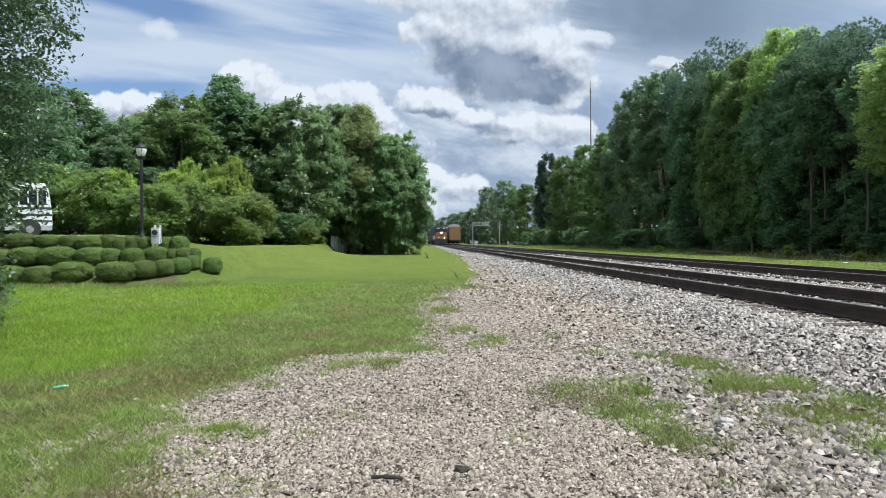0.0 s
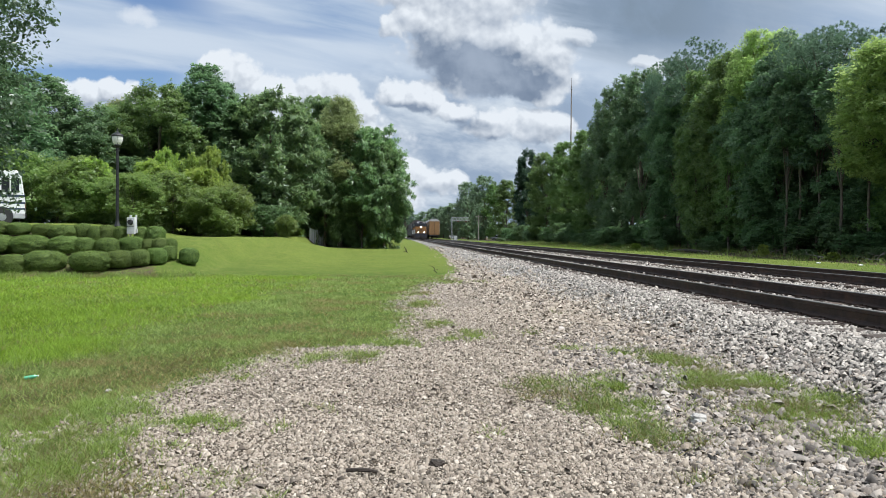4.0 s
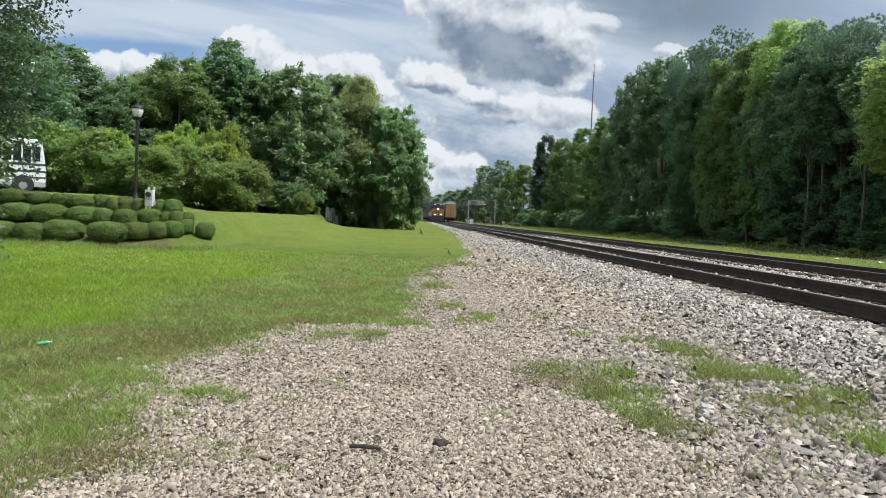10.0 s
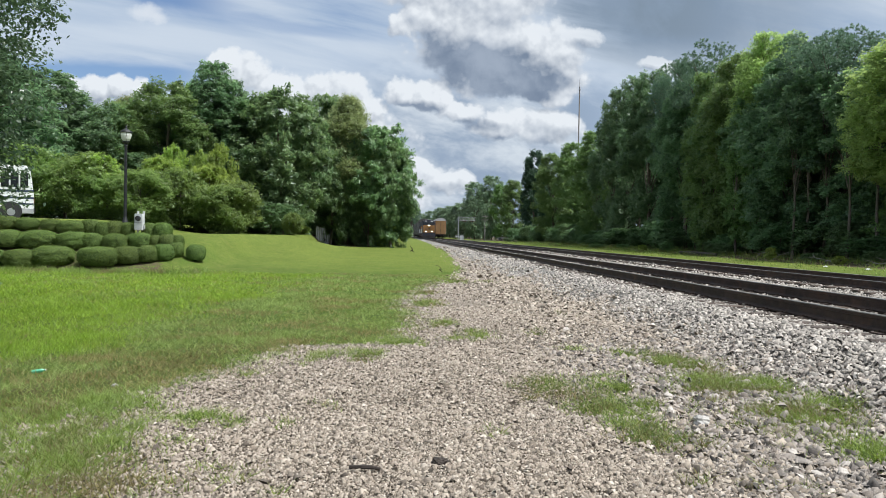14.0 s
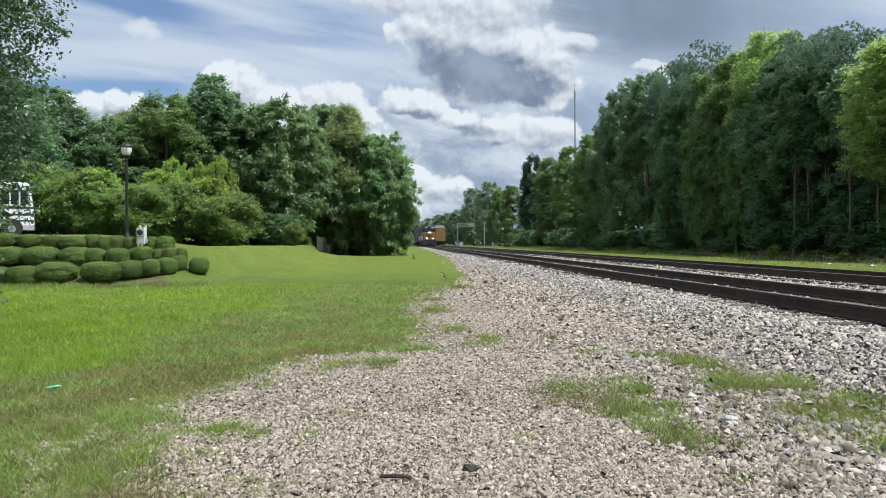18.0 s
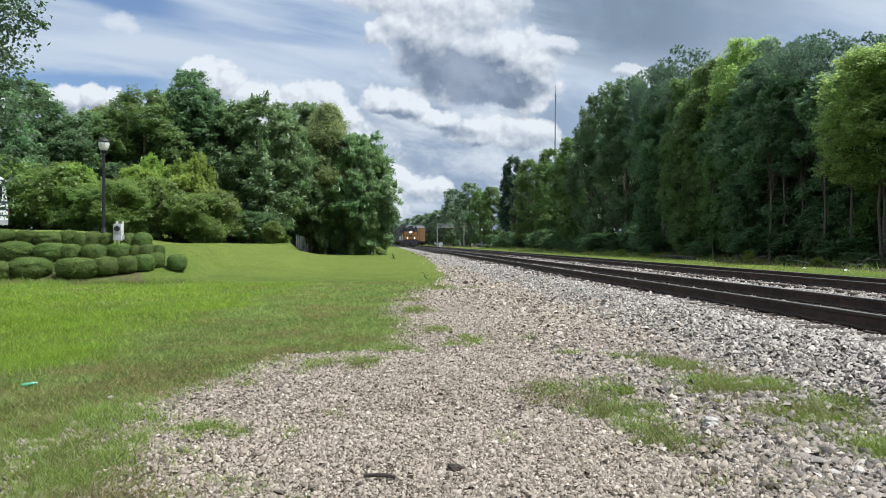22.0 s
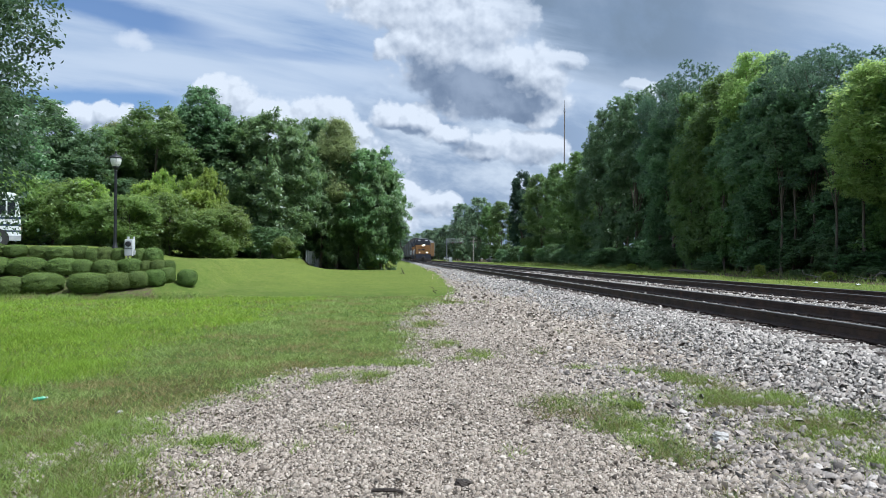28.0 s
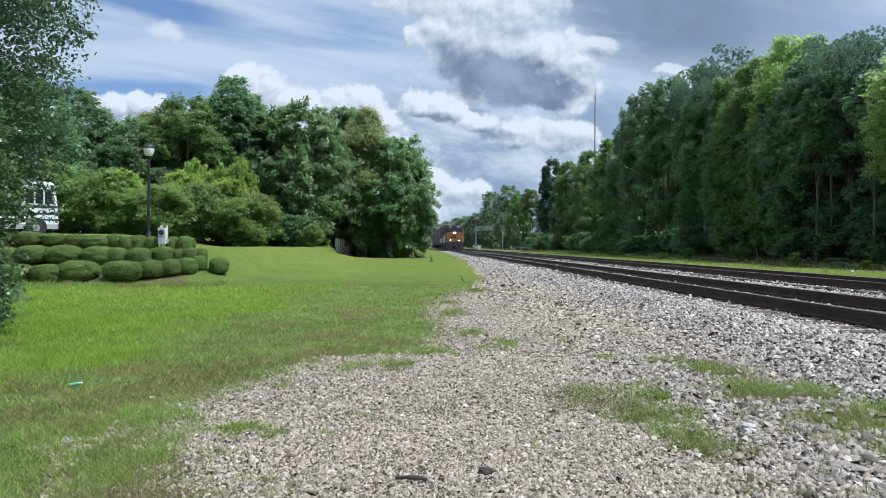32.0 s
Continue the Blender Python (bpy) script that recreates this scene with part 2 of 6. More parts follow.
make_sky()
sun = new("sun", bpy.data.lights.new("sun", "SUN"))
sun.data.energy, sun.data.angle, sun.data.color = 3.75, radians(0.6), (1.0, 0.975, 0.93)
sun.matrix_world = look(SUN_DIR * 300, (0, 0, 0))

# ---- materials ----


def surface(name, c1, c2, scale=6.0, rough=0.7, bump=0.3, bump_scale=40.0, metal=0.0, c3=None, island=0.0, per_object=0.0, depth=0.01):
    """A worn surface: two tones of mottling, stains in c3, fine relief."""
    m = bpy.data.materials.new(name)
    m.use_nodes = True
    nt = m.node_tree
    b = nt.nodes["Principled BSDF"]
    at = nd(nt, "ShaderNodeTexCoord").outputs["Object"]
    colour = mixc(nt, step(nt, noi(nt, at, scale, 6.0, 0.6), 0.35, 0.65), c1, c2)
    if c3:
        colour = mixc(nt, step(nt, noi(nt, at, scale * 0.37, 5.0, 0.65, 0.4), 0.52, 0.72), colour, c3)
    if island or per_object:
        r = nd(nt, "ShaderNodeNewGeometry").outputs["Random Per Island"] if island else nd(nt, "ShaderNodeObjectInfo").outputs["Random"]
        amount = island or per_object
        h = nd(nt, "ShaderNodeHueSaturation", ("Color", colour), ("Value", mth(nt, "ADD", 1.0 - amount, mth(nt, "MULTIPLY", r, 2 * amount))))
        colour = h.outputs[0]
    nt.links.new(colour, b.inputs["Base Color"])
    b.inputs["Metallic"].default_value = metal
    nt.links.new(mth(nt, "ADD", rough - 0.1, mth(nt, "MULTIPLY", noi(nt, at, scale * 2.3), 0.2), clamp=True), b.inputs["Roughness"])
    if bump:
        nt.links.new(nd(nt, "ShaderNodeBump", ("Strength", bump), ("Distance", depth), ("Height", noi(nt, at, bump_scale, 5.0))).outputs[0], b.inputs["Normal"])
    return m


def leafage(name, c1, c2, through=0.35, rough=0.5, dry=None, gloss=0.5, drought=0.61):
    """Leaves: each its own tone, light passes partly through."""
    m = bpy.data.materials.new(name)
    m.use_nodes = True
    nt = m.node_tree
    b = nt.nodes["Principled BSDF"]
    r = nd(nt, "ShaderNodeNewGeometry").outputs["Random Per Island"]
    colour = mixc(nt, r, c1, c2)
    at = nd(nt, "ShaderNodeTexCoord").outputs["Object"]
    colour = mixc(nt, mth(nt, "MULTIPLY", step(nt, noi(nt, at, 0.6, 3.0), 0.4, 0.65), 0.6), colour, [0.5 * (p + q) * 1.25 for p, q in zip(c1, c2)])
    if dry:
        colour = mixc(nt, step(nt, mth(nt, "ADD", noi(nt, at, 0.9, 3.0), mth(nt, "MULTIPLY", r, 0.25)), drought, drought + 0.13), colour, dry)
    tone = nd(nt, "ShaderNodeObjectInfo").outputs["Random"]
    h = nd(nt, "ShaderNodeHueSaturation", ("Color", colour), ("Hue", mth(nt, "ADD", 0.488, mth(nt, "MULTIPLY", tone, 0.024))),
           ("Value", mth(nt, "ADD", 0.85, mth(nt, "MULTIPLY", tone, 0.3))))
    nt.links.new(h.outputs[0], b.inputs["Base Color"])
    b.inputs["Roughness"].default_value = rough
    b.inputs["Specular IOR Level"].default_value = gloss
    light = nd(nt, "ShaderNodeHueSaturation", ("Color", h.outputs[0]), ("Hue", 0.485), ("Saturation", 1.05), ("Value", 2.0))
    t = nd(nt, "ShaderNodeBsdfTranslucent", ("Color", light.outputs[0]))
    mix = nd(nt, "ShaderNodeMixShader", (0, through), (1, b.outputs[0]), (2, t.outputs[0]))
    nt.links.new(mix.outputs[0], nt.nodes["Material Output"].inputs[0])
    return m


def stones(name, tones, rough=0.85):
    m = bpy.data.materials.new(name)
    m.use_nodes = True
    nt = m.node_tree
    b = nt.nodes["Principled BSDF"]
    r = nd(nt, "ShaderNodeNewGeometry").outputs["Random Per Island"]
    ramp = nt.nodes.new("ShaderNodeValToRGB")
    ramp.color_ramp.interpolation = "LINEAR"
    for k, tone in enumerate(tones):
        e = ramp.color_ramp.elements[k] if k < 2 else ramp.color_ramp.elements.new(k / (len(tones) - 1))
        e.position, e.color = k / (len(tones) - 1), (*tone, 1)
    nt.links.new(r, ramp.inputs[0])
    at = nd(nt, "ShaderNodeNewGeometry").outputs["Position"]
    c = mixc(nt, mth(nt, "MULTIPLY", step(nt, noi(nt, at, 60.0, 4.0), 0.45, 0.75), 0.45), ramp.outputs[0], [v * 0.8 for v in tones[0]])
    nt.links.new(c, b.inputs["Base Color"])
    b.inputs["Roughness"].default_value = rough
    nt.links.new(nd(nt, "ShaderNodeBump", ("Strength", 0.4), ("Distance", 0.004), ("Height", noi(nt, at, 180.0, 3.0))).outputs[0], b.inputs["Normal"])
    return m


def glow(name, colour, strength):
    m = bpy.data.materials.new(name)
    m.use_nodes = True
    b = m.node_tree.nodes["Principled BSDF"]
    b.inputs["Base Color"].default_value = (*colour, 1)
    b.inputs["Emission Color"].default_value = (*colour, 1)
    b.inputs["Emission Strength"].default_value = strength
    return m


def glassy(name, colour, rough=0.08):
    m = bpy.data.materials.new(name)
    m.use_nodes = True
    b = m.node_tree.nodes["Principled BSDF"]
    b.inputs["Base Color"].default_value = (*colour, 1)
    b.inputs["Roughness"].default_value = rough
    b.inputs["Specular IOR Level"].default_value = 0.8
    return m


def ground_material():
    """Lawn, gravel road, ballast, litter under the woods and painted verge shade, told apart by the cover layers of the
    sheet.
    """
    m = bpy.data.materials.new("ground")
    m.use_nodes = True
    nt = m.node_tree
    b = nt.nodes["Principled BSDF"]
    at = nd(nt, "ShaderNodeNewGeometry").outputs["Position"]
    layer = {}
    for key in ("grass", "ballast", "litter", "mulch", "lush", "dry", "gap_shade"):
        a = nt.nodes.new("ShaderNodeAttribute")
        a.attribute_name = key
        layer[key] = a.outputs["Fac"]
    edge = mth(nt, "SUBTRACT", noi(nt, at, 5.0, 6.0, 0.65), 0.5)
    n1, n2, n3 = noi(nt, at, 0.35, 5.0, 0.6), noi(nt, at, 3.0, 6.0, 0.6), noi(nt, at, 45.0, 4.0, 0.6)
    n4 = noi(nt, at, 14.0, 6.0, 0.7)
    lawn = mixc(nt, step(nt, n1, 0.35, 0.65), (0.065, 0.11, 0.018), (0.11, 0.155, 0.028))
    lawn = mixc(nt, mth(nt, "MULTIPLY", step(nt, n2, 0.45, 0.72), 0.65), lawn, (0.17, 0.165, 0.06))
    lawn = mixc(nt, mth(nt, "MULTIPLY", step(nt, n4, 0.40, 0.62), 0.7), lawn, (0.045, 0.085, 0.016))
    lawn = mixc(nt, mth(nt, "MULTIPLY", step(nt, n3, 0.45, 0.7), 0.4), lawn, (0.20, 0.19, 0.08))
    lawn = mixc(nt, mth(nt, "MULTIPLY", step(nt, noi(nt, at, 1.1, 7.0, 0.72), 0.45, 0.6), 0.45), lawn, (0.06, 0.105, 0.02))
    lawn = mixc(nt, mth(nt, "MULTIPLY", layer["lush"], step(nt, mth(nt, "ADD", n1, mth(nt, "MULTIPLY", n4, 0.6)), 0.55, 0.95)), lawn, (0.115, 0.165, 0.018))
    lawn = mixc(nt, mth(nt, "MULTIPLY", mth(nt, "MULTIPLY", layer["dry"], 0.75), step(nt, mth(nt, "ADD", n2, mth(nt, "MULTIPLY", n4, 0.5)), 0.62, 0.85)), lawn, (0.15, 0.128, 0.065))
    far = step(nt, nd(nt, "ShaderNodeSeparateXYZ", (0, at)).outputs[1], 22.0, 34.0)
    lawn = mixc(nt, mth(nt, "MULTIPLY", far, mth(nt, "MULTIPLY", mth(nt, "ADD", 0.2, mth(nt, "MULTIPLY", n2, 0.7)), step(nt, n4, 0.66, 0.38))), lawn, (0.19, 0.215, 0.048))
    # near black between blades and stones: the shade of the gaps, painted in
    lawn = mixc(nt, mth(nt, "MULTIPLY", layer["gap_shade"], 0.55), lawn, (0.035, 0.042, 0.014))
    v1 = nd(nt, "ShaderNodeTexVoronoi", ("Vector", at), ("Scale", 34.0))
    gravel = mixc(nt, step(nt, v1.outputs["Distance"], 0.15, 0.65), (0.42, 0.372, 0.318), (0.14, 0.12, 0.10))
    gravel = mixc(nt, mth(nt, "MULTIPLY", step(nt, n2, 0.42, 0.7), 0.5), gravel, (0.29, 0.252, 0.208))
    gravel = mixc(nt, mth(nt, "MULTIPLY", layer["gap_shade"], 1.0), gravel, mixc(nt, n3, (0.032, 0.025, 0.019), (0.085, 0.068, 0.052)))
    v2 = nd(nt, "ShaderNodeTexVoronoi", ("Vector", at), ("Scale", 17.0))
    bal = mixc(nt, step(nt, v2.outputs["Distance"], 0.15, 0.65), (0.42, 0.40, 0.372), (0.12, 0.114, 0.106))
    bal = mixc(nt, mth(nt, "MULTIPLY", layer["gap_shade"], 1.0), bal, mixc(nt, n3, (0.03, 0.028, 0.026), (0.075, 0.07, 0.064)))
    # leaf litter, and on the right verge the wood's shade painted in
    litter = mixc(nt, n2, (0.05, 0.045, 0.03), (0.10, 0.08, 0.05))
    mulch = mixc(nt, n3, (0.065, 0.047, 0.034), (0.13, 0.095, 0.07))

    def on(key, a, b_):
        return step(nt, mth(nt, "ADD", layer[key], mth(nt, "MULTIPLY", edge, 0.8)), a, b_)

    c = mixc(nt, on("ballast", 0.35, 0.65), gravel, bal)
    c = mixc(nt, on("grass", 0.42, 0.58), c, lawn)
    c = mixc(nt, on("litter", 0.4, 0.7), c, litter)
    c = mixc(nt, on("mulch", 0.4, 0.6), c, mulch)
    nt.links.new(c, b.inputs["Base Color"])
    b.inputs["Roughness"].default_value = 0.95
    b.inputs["Specular IOR Level"].default_value = 0.05
    rel = mth(nt, "ADD", mth(nt, "MULTIPLY", v1.outputs["Distance"], -0.6), n3)
    nt.links.new(nd(nt, "ShaderNodeBump", ("Strength", 0.7), ("Distance", 0.03), ("Height", rel)).outputs[0], b.inputs["Normal"])
    return m


M = {
    "ground": ground_material(),
    "gravel": stones("gravel", [(0.058, 0.046, 0.035), (0.263, 0.215, 0.167), (0.340, 0.287, 0.228), (0.100, 0.080, 0.062), (0.408, 0.351, 0.283), (0.242, 0.200, 0.158), (0.505, 0.448, 0.375)]),
    "coarse": stones("coarse stone", [(0.045, 0.040, 0.036), (0.17, 0.147, 0.127), (0.29, 0.253, 0.218), (0.08, 0.071, 0.063), (0.35, 0.308, 0.268), (0.14, 0.114, 0.094), (0.44, 0.402, 0.360)]),
    "ballast": stones("ballast", [(0.062, 0.056, 0.050), (0.283, 0.254, 0.223), (0.394, 0.359, 0.315), (0.111, 0.101, 0.091), (0.455, 0.415, 0.367), (0.243, 0.218, 0.190), (0.546, 0.503, 0.449)]),
    "blade": leafage("grass blades", (0.056, 0.100, 0.020), (0.265, 0.335, 0.10), 0.3, 0.6, dry=(0.21, 0.18, 0.075), gloss=0.25, drought=0.64),
    "lush": leafage("lush grass blades", (0.068, 0.13, 0.016), (0.24, 0.335, 0.046), 0.38, 0.6, gloss=0.2),
    "weed": leafage("weed blades", (0.036, 0.078, 0.014), (0.25, 0.34, 0.07), 0.3, 0.5, dry=(0.17, 0.145, 0.065), gloss=0.4, drought=0.64),
    "straw": leafage("dry grass blades", (0.082, 0.078, 0.026), (0.22, 0.195, 0.08), 0.2, 0.7, gloss=0.15),
    "broad": leafage("broad leaves", (0.068, 0.138, 0.068), (0.150, 0.235, 0.112), 0.5, 0.42, gloss=0.7),
    "deep": leafage("deep green leaves", (0.064, 0.125, 0.055), (0.122, 0.195, 0.085), 0.5, 0.45, gloss=0.55),
    "bright": leafage("bright leaves", (0.13, 0.20, 0.04), (0.235, 0.31, 0.08), 0.55),
    # raised towards yellow: the sun on the bushes is in this colour
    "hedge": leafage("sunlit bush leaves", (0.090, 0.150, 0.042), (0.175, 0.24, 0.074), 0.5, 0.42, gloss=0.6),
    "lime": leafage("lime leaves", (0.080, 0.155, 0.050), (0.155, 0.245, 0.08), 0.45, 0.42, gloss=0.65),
    # paler copy for crowns in the sun, with the sunlight in the colour
    "feather": leafage("sunlit pale green leaves", (0.15, 0.235, 0.076), (0.27, 0.36, 0.13), 0.55, gloss=0.4),
    "olive": leafage("olive leaves", (0.12, 0.155, 0.065), (0.225, 0.25, 0.115), 0.5, gloss=0.3),
    "needle": leafage("pine needles", (0.058, 0.108, 0.068), (0.112, 0.175, 0.108), 0.45, 0.45, gloss=0.7),
    "box": leafage("box leaves", (0.056, 0.100, 0.024), (0.150, 0.215, 0.046), 0.22, 0.6, gloss=0.3),
    # lighter copy of the pear leaves: the sun they catch is in the colour
    "pear_lit": leafage("sunlit glossy pear leaves", (0.045, 0.088, 0.036), (0.105, 0.16, 0.066), 0.40, 0.34, gloss=0.5),
    "sumac": leafage("drooping compound leaves", (0.052, 0.112, 0.05), (0.20, 0.29, 0.12), 0.42, 0.42, gloss=0.6),
    "evergreen": leafage("dark evergreen leaves", (0.028, 0.058, 0.036), (0.052, 0.09, 0.054), 0.35, gloss=0.3),
    # greyed and paled for the far woods: haze put into the leaf colour
    "far_haze": leafage("hazy grey-green leaves", (0.098, 0.148, 0.088), (0.17, 0.225, 0.135), 0.45),
    "pear": leafage("pear leaves", (0.034, 0.068, 0.034), (0.075, 0.12, 0.056), 0.36, 0.36, gloss=0.5),
    "bark": surface("bark", (0.10, 0.08, 0.06), (0.17, 0.14, 0.11), 9, 0.9, 0.8, 30, c3=(0.07, 0.06, 0.05), depth=0.03),
    # near-black: the shade inside the foliage put into a body's colour
    "core": surface("shaded shrub core", (0.02, 0.022, 0.012), (0.035, 0.03, 0.018), 8, 0.95, 0.6, 25),
    "rail": surface("rusty rail", (0.035, 0.024, 0.02), (0.065, 0.042, 0.032), 5, 0.7, 0.35, 60, 0.3, c3=(0.10, 0.055, 0.035)),
    "railhead": surface("worn rail head", (0.20, 0.185, 0.17), (0.27, 0.255, 0.24), 4, 0.5, 0.05, 50, 0.9),
    "tie": surface("weathered tie", (0.048, 0.034, 0.027), (0.085, 0.066, 0.052), 7, 0.9, 0.8, 25, c3=(0.075, 0.055, 0.042), per_object=0.3, depth=0.02),
    "iron": surface("black iron", (0.012, 0.013, 0.014), (0.025, 0.026, 0.027), 12, 0.5, 0.1, 60, 0.3),
    "lantern": surface("frosted lantern glass", (0.72, 0.72, 0.68), (0.62, 0.62, 0.58), 9, 0.35, 0.05, 40),
    "greybox": surface("grey painted steel", (0.46, 0.47, 0.47), (0.55, 0.56, 0.55), 6, 0.5, 0.06, 40, c3=(0.36, 0.35, 0.33)),
    "dark": surface("dark void", (0.012, 0.012, 0.013), (0.02, 0.02, 0.022), 8, 0.6, 0.1, 40),
    "white": surface("white paint", (0.74, 0.75, 0.76), (0.66, 0.67, 0.68), 3, 0.4, 0.04, 30, c3=(0.55, 0.55, 0.53)),
    "stripe": surface("dark blue stripe", (0.02, 0.03, 0.07), (0.03, 0.045, 0.09), 5, 0.4, 0.03, 30),
    "pane": glassy("dark pane", (0.015, 0.018, 0.02)),
    "tyre": surface("tyre rubber", (0.018, 0.018, 0.018), (0.03, 0.03, 0.03), 20, 0.85, 0.3, 60),
    "steel": surface("galvanised steel", (0.30, 0.31, 0.32), (0.38, 0.39, 0.40), 7, 0.45, 0.1, 40, 0.6),
    "vinyl": surface("grey fence board", (0.40, 0.41, 0.42), (0.50, 0.51, 0.51), 4, 0.6, 0.15, 30, c3=(0.30, 0.31, 0.29), per_object=0.12),
    "yellow": surface("faded yellow paint", (0.22, 0.105, 0.026), (0.175, 0.082, 0.022), 2.5, 0.55, 0.06, 25, c3=(0.12, 0.066, 0.026)),
    "blue": surface("dark blue paint", (0.010, 0.013, 0.025), (0.018, 0.021, 0.034), 2.5, 0.65, 0.06, 25, c3=(0.035, 0.033, 0.035)),
    "soot": surface("sooty running gear", (0.018, 0.016, 0.015), (0.035, 0.03, 0.027), 5, 0.85, 0.4, 30),
    "roofgrey": surface("grey roof panel", (0.30, 0.31, 0.32), (0.38, 0.39, 0.40), 2.5, 0.5, 0.08, 25),
    "rack": surface("rust-streaked tan panel", (0.25, 0.14, 0.055), (0.21, 0.115, 0.045), 1.5, 0.65, 0.15, 20, c3=(0.16, 0.075, 0.035)),
    "hopper": surface("grey car side", (0.055, 0.053, 0.052), (0.08, 0.078, 0.075), 1.8, 0.92, 0.15, 20, c3=(0.15, 0.10, 0.07)),
    "beam": glow("head lamp", (1.0, 0.93, 0.78), 14.0),
    "bottle": glassy("green bottle plastic", (0.10, 0.36, 0.20), 0.25),
    "wood": surface("dark dead wood", (0.022, 0.017, 0.013), (0.045, 0.035, 0.028), 14, 0.9, 0.7, 50, depth=0.006),
    "pale": surface("pale limestone", (0.33, 0.315, 0.29), (0.40, 0.385, 0.36), 14, 0.8, 0.5, 60),
    "pole": surface("grey timber pole", (0.20, 0.18, 0.16), (0.27, 0.25, 0.23), 6, 0.9, 0.4, 40),
    "asphalt": surface("asphalt", (0.045, 0.045, 0.047), (0.065, 0.064, 0.063), 5, 0.9, 0.4, 90),
    "car_paint": surface("silver car paint", (0.55, 0.56, 0.58), (0.6, 0.61, 0.62), 2, 0.25, 0.0, 30, 0.4),
    "amber": surface("rust", (0.20, 0.09, 0.04), (0.12, 0.06, 0.035), 8, 0.85, 0.3, 40),
}

# ---- mesh helpers ----


def mesh_of(name, verts, faces, material, smooth=False):
    """A mesh from number arrays: verts (n, 3), faces (m, 3 or 4)."""
    me = bpy.data.meshes.new(name)
    verts, faces = np.asarray(verts, np.float32), np.asarray(faces, np.int32)
    k = faces.shape[1]
    me.vertices.add(len(verts))
    me.vertices.foreach_set("co", verts.ravel())
    me.loops.add(faces.size)
    me.loops.foreach_set("vertex_index", faces.ravel())
    me.polygons.add(len(faces))
    me.polygons.foreach_set("loop_start", np.arange(0, faces.size, k, dtype=np.int32))
    if smooth:
        me.polygons.foreach_set("use_smooth", np.ones(len(faces), bool))
    me.update(calc_edges=True)
    me.materials.append(material)
    return me


def part(name, bm, material, parent, label=""):
    """Links a bmesh as one mesh object under a thing or a part."""
    me = bpy.data.meshes.new(name)
    bm.to_mesh(me)
    bm.free()
    me.materials.append(material)
    ob = new(name, me)
    ob.parent = parent
    return tagged(ob, label)


def thing(name, m, label, category, group="", kind=""):
    ob = new(name)
    ob.matrix_basis = m
    return tagged(ob, label, category, group, kind)


def box(bm, x0, x1, y0, y1, z0, z1, bevel=0.0):
    """Adds a box, its edges bevelled."""
    r = bmesh.ops.create_cube(bm, size=1.0, matrix=Matrix.LocRotScale(((x0 + x1) / 2, (y0 + y1) / 2, (z0 + z1) / 2), None, (x1 - x0, y1 - y0, z1 - z0)))
    if bevel:
        edges = list({e for v in r["verts"] for e in v.link_edges})
        bmesh.ops.bevel(bm, geom=edges, offset=bevel, segments=2, affect="EDGES", profile=0.5)
    return bm


def boxed(x0, x1, y0, y1, z0, z1, bevel=0.0):
    return box(bmesh.new(), x0, x1, y0, y1, z0, z1, bevel)


def rod(bm, a, b, r0, r1=None, sides=8):
    """Adds a tapered rod from a to b."""
    a, b = Vector(a), Vector(b)
    m = Matrix.Translation((a + b) / 2) @ (b - a).to_track_quat("Z", "Y").to_matrix().to_4x4()
    bmesh.ops.create_cone(bm, cap_ends=True, segments=sides, radius1=r0, radius2=r0 if r1 is None else r1, depth=(b - a).length, matrix=m)
    return bm


def lathe(profile, sides=16):
    """A turned body from (radius, height) rows."""
    bm = bmesh.new()
    rings = [[bm.verts.new((r * math.cos(a), r * math.sin(a), z)) for a in (2 * math.pi * k / sides for k in range(sides))] for r, z in profile]
    for low, high in zip(rings, rings[1:]):
        for k in range(sides):
            bm.faces.new((low[k], low[(k + 1) % sides], high[(k + 1) % sides], high[k]))
    bm.faces.new(rings[0][::-1])
    bm.faces.new(rings[-1])
    return bm


def prism(outline, y0, y1, bevel=0.0):
    """A body with the given outline in x and z, drawn out from y0 to y1."""
    bm = bmesh.new()
    a = [bm.verts.new((x, y0, z)) for x, z in outline]
    b = [bm.verts.new((x, y1, z)) for x, z in outline]
    bm.faces.new(a)
    bm.faces.new(b[::-1])
    for k in range(len(a)):
        bm.faces.new((a[k], b[k], b[(k + 1) % len(a)], a[(k + 1) % len(a)]))
    bmesh.ops.recalc_face_normals(bm, faces=bm.faces[:])
    if bevel:
        bmesh.ops.bevel(bm, geom=bm.edges[:], offset=bevel, segments=2, affect="EDGES", profile=0.5)
    return bm


def unit(v):
    return v / np.maximum(np.linalg.norm(v, axis=1, keepdims=True), 1e-9)


def leaves(rng, at, facing, length, width, droop=0.3, pointed=False):
    """Leaves at the points, faces turned as given: rhombic, or pointed with three corners."""
    n = len(at)
    facing = unit(facing)
    along = rng.normal(size=(n, 3)) + facing * 0.4 - np.array([0, 0, droop])
    along = unit(along - facing * (along * facing).sum(1, keepdims=True) * 0.8)
    side = unit(np.cross(along, facing))
    s = rng.uniform(0.65, 1.35, (n, 1))
    l, w = along * length * s / 2, side * width * s / 2
    if pointed:
        return np.stack([at - l + w, at - l - w, at + l], 1).reshape(-1, 3), np.arange(3 * n).reshape(-1, 3)
    v = np.stack([at - l, at + w - l * 0.1, at + l, at - w - l * 0.1], 1).reshape(-1, 3)
    return v, np.arange(4 * n).reshape(-1, 4)


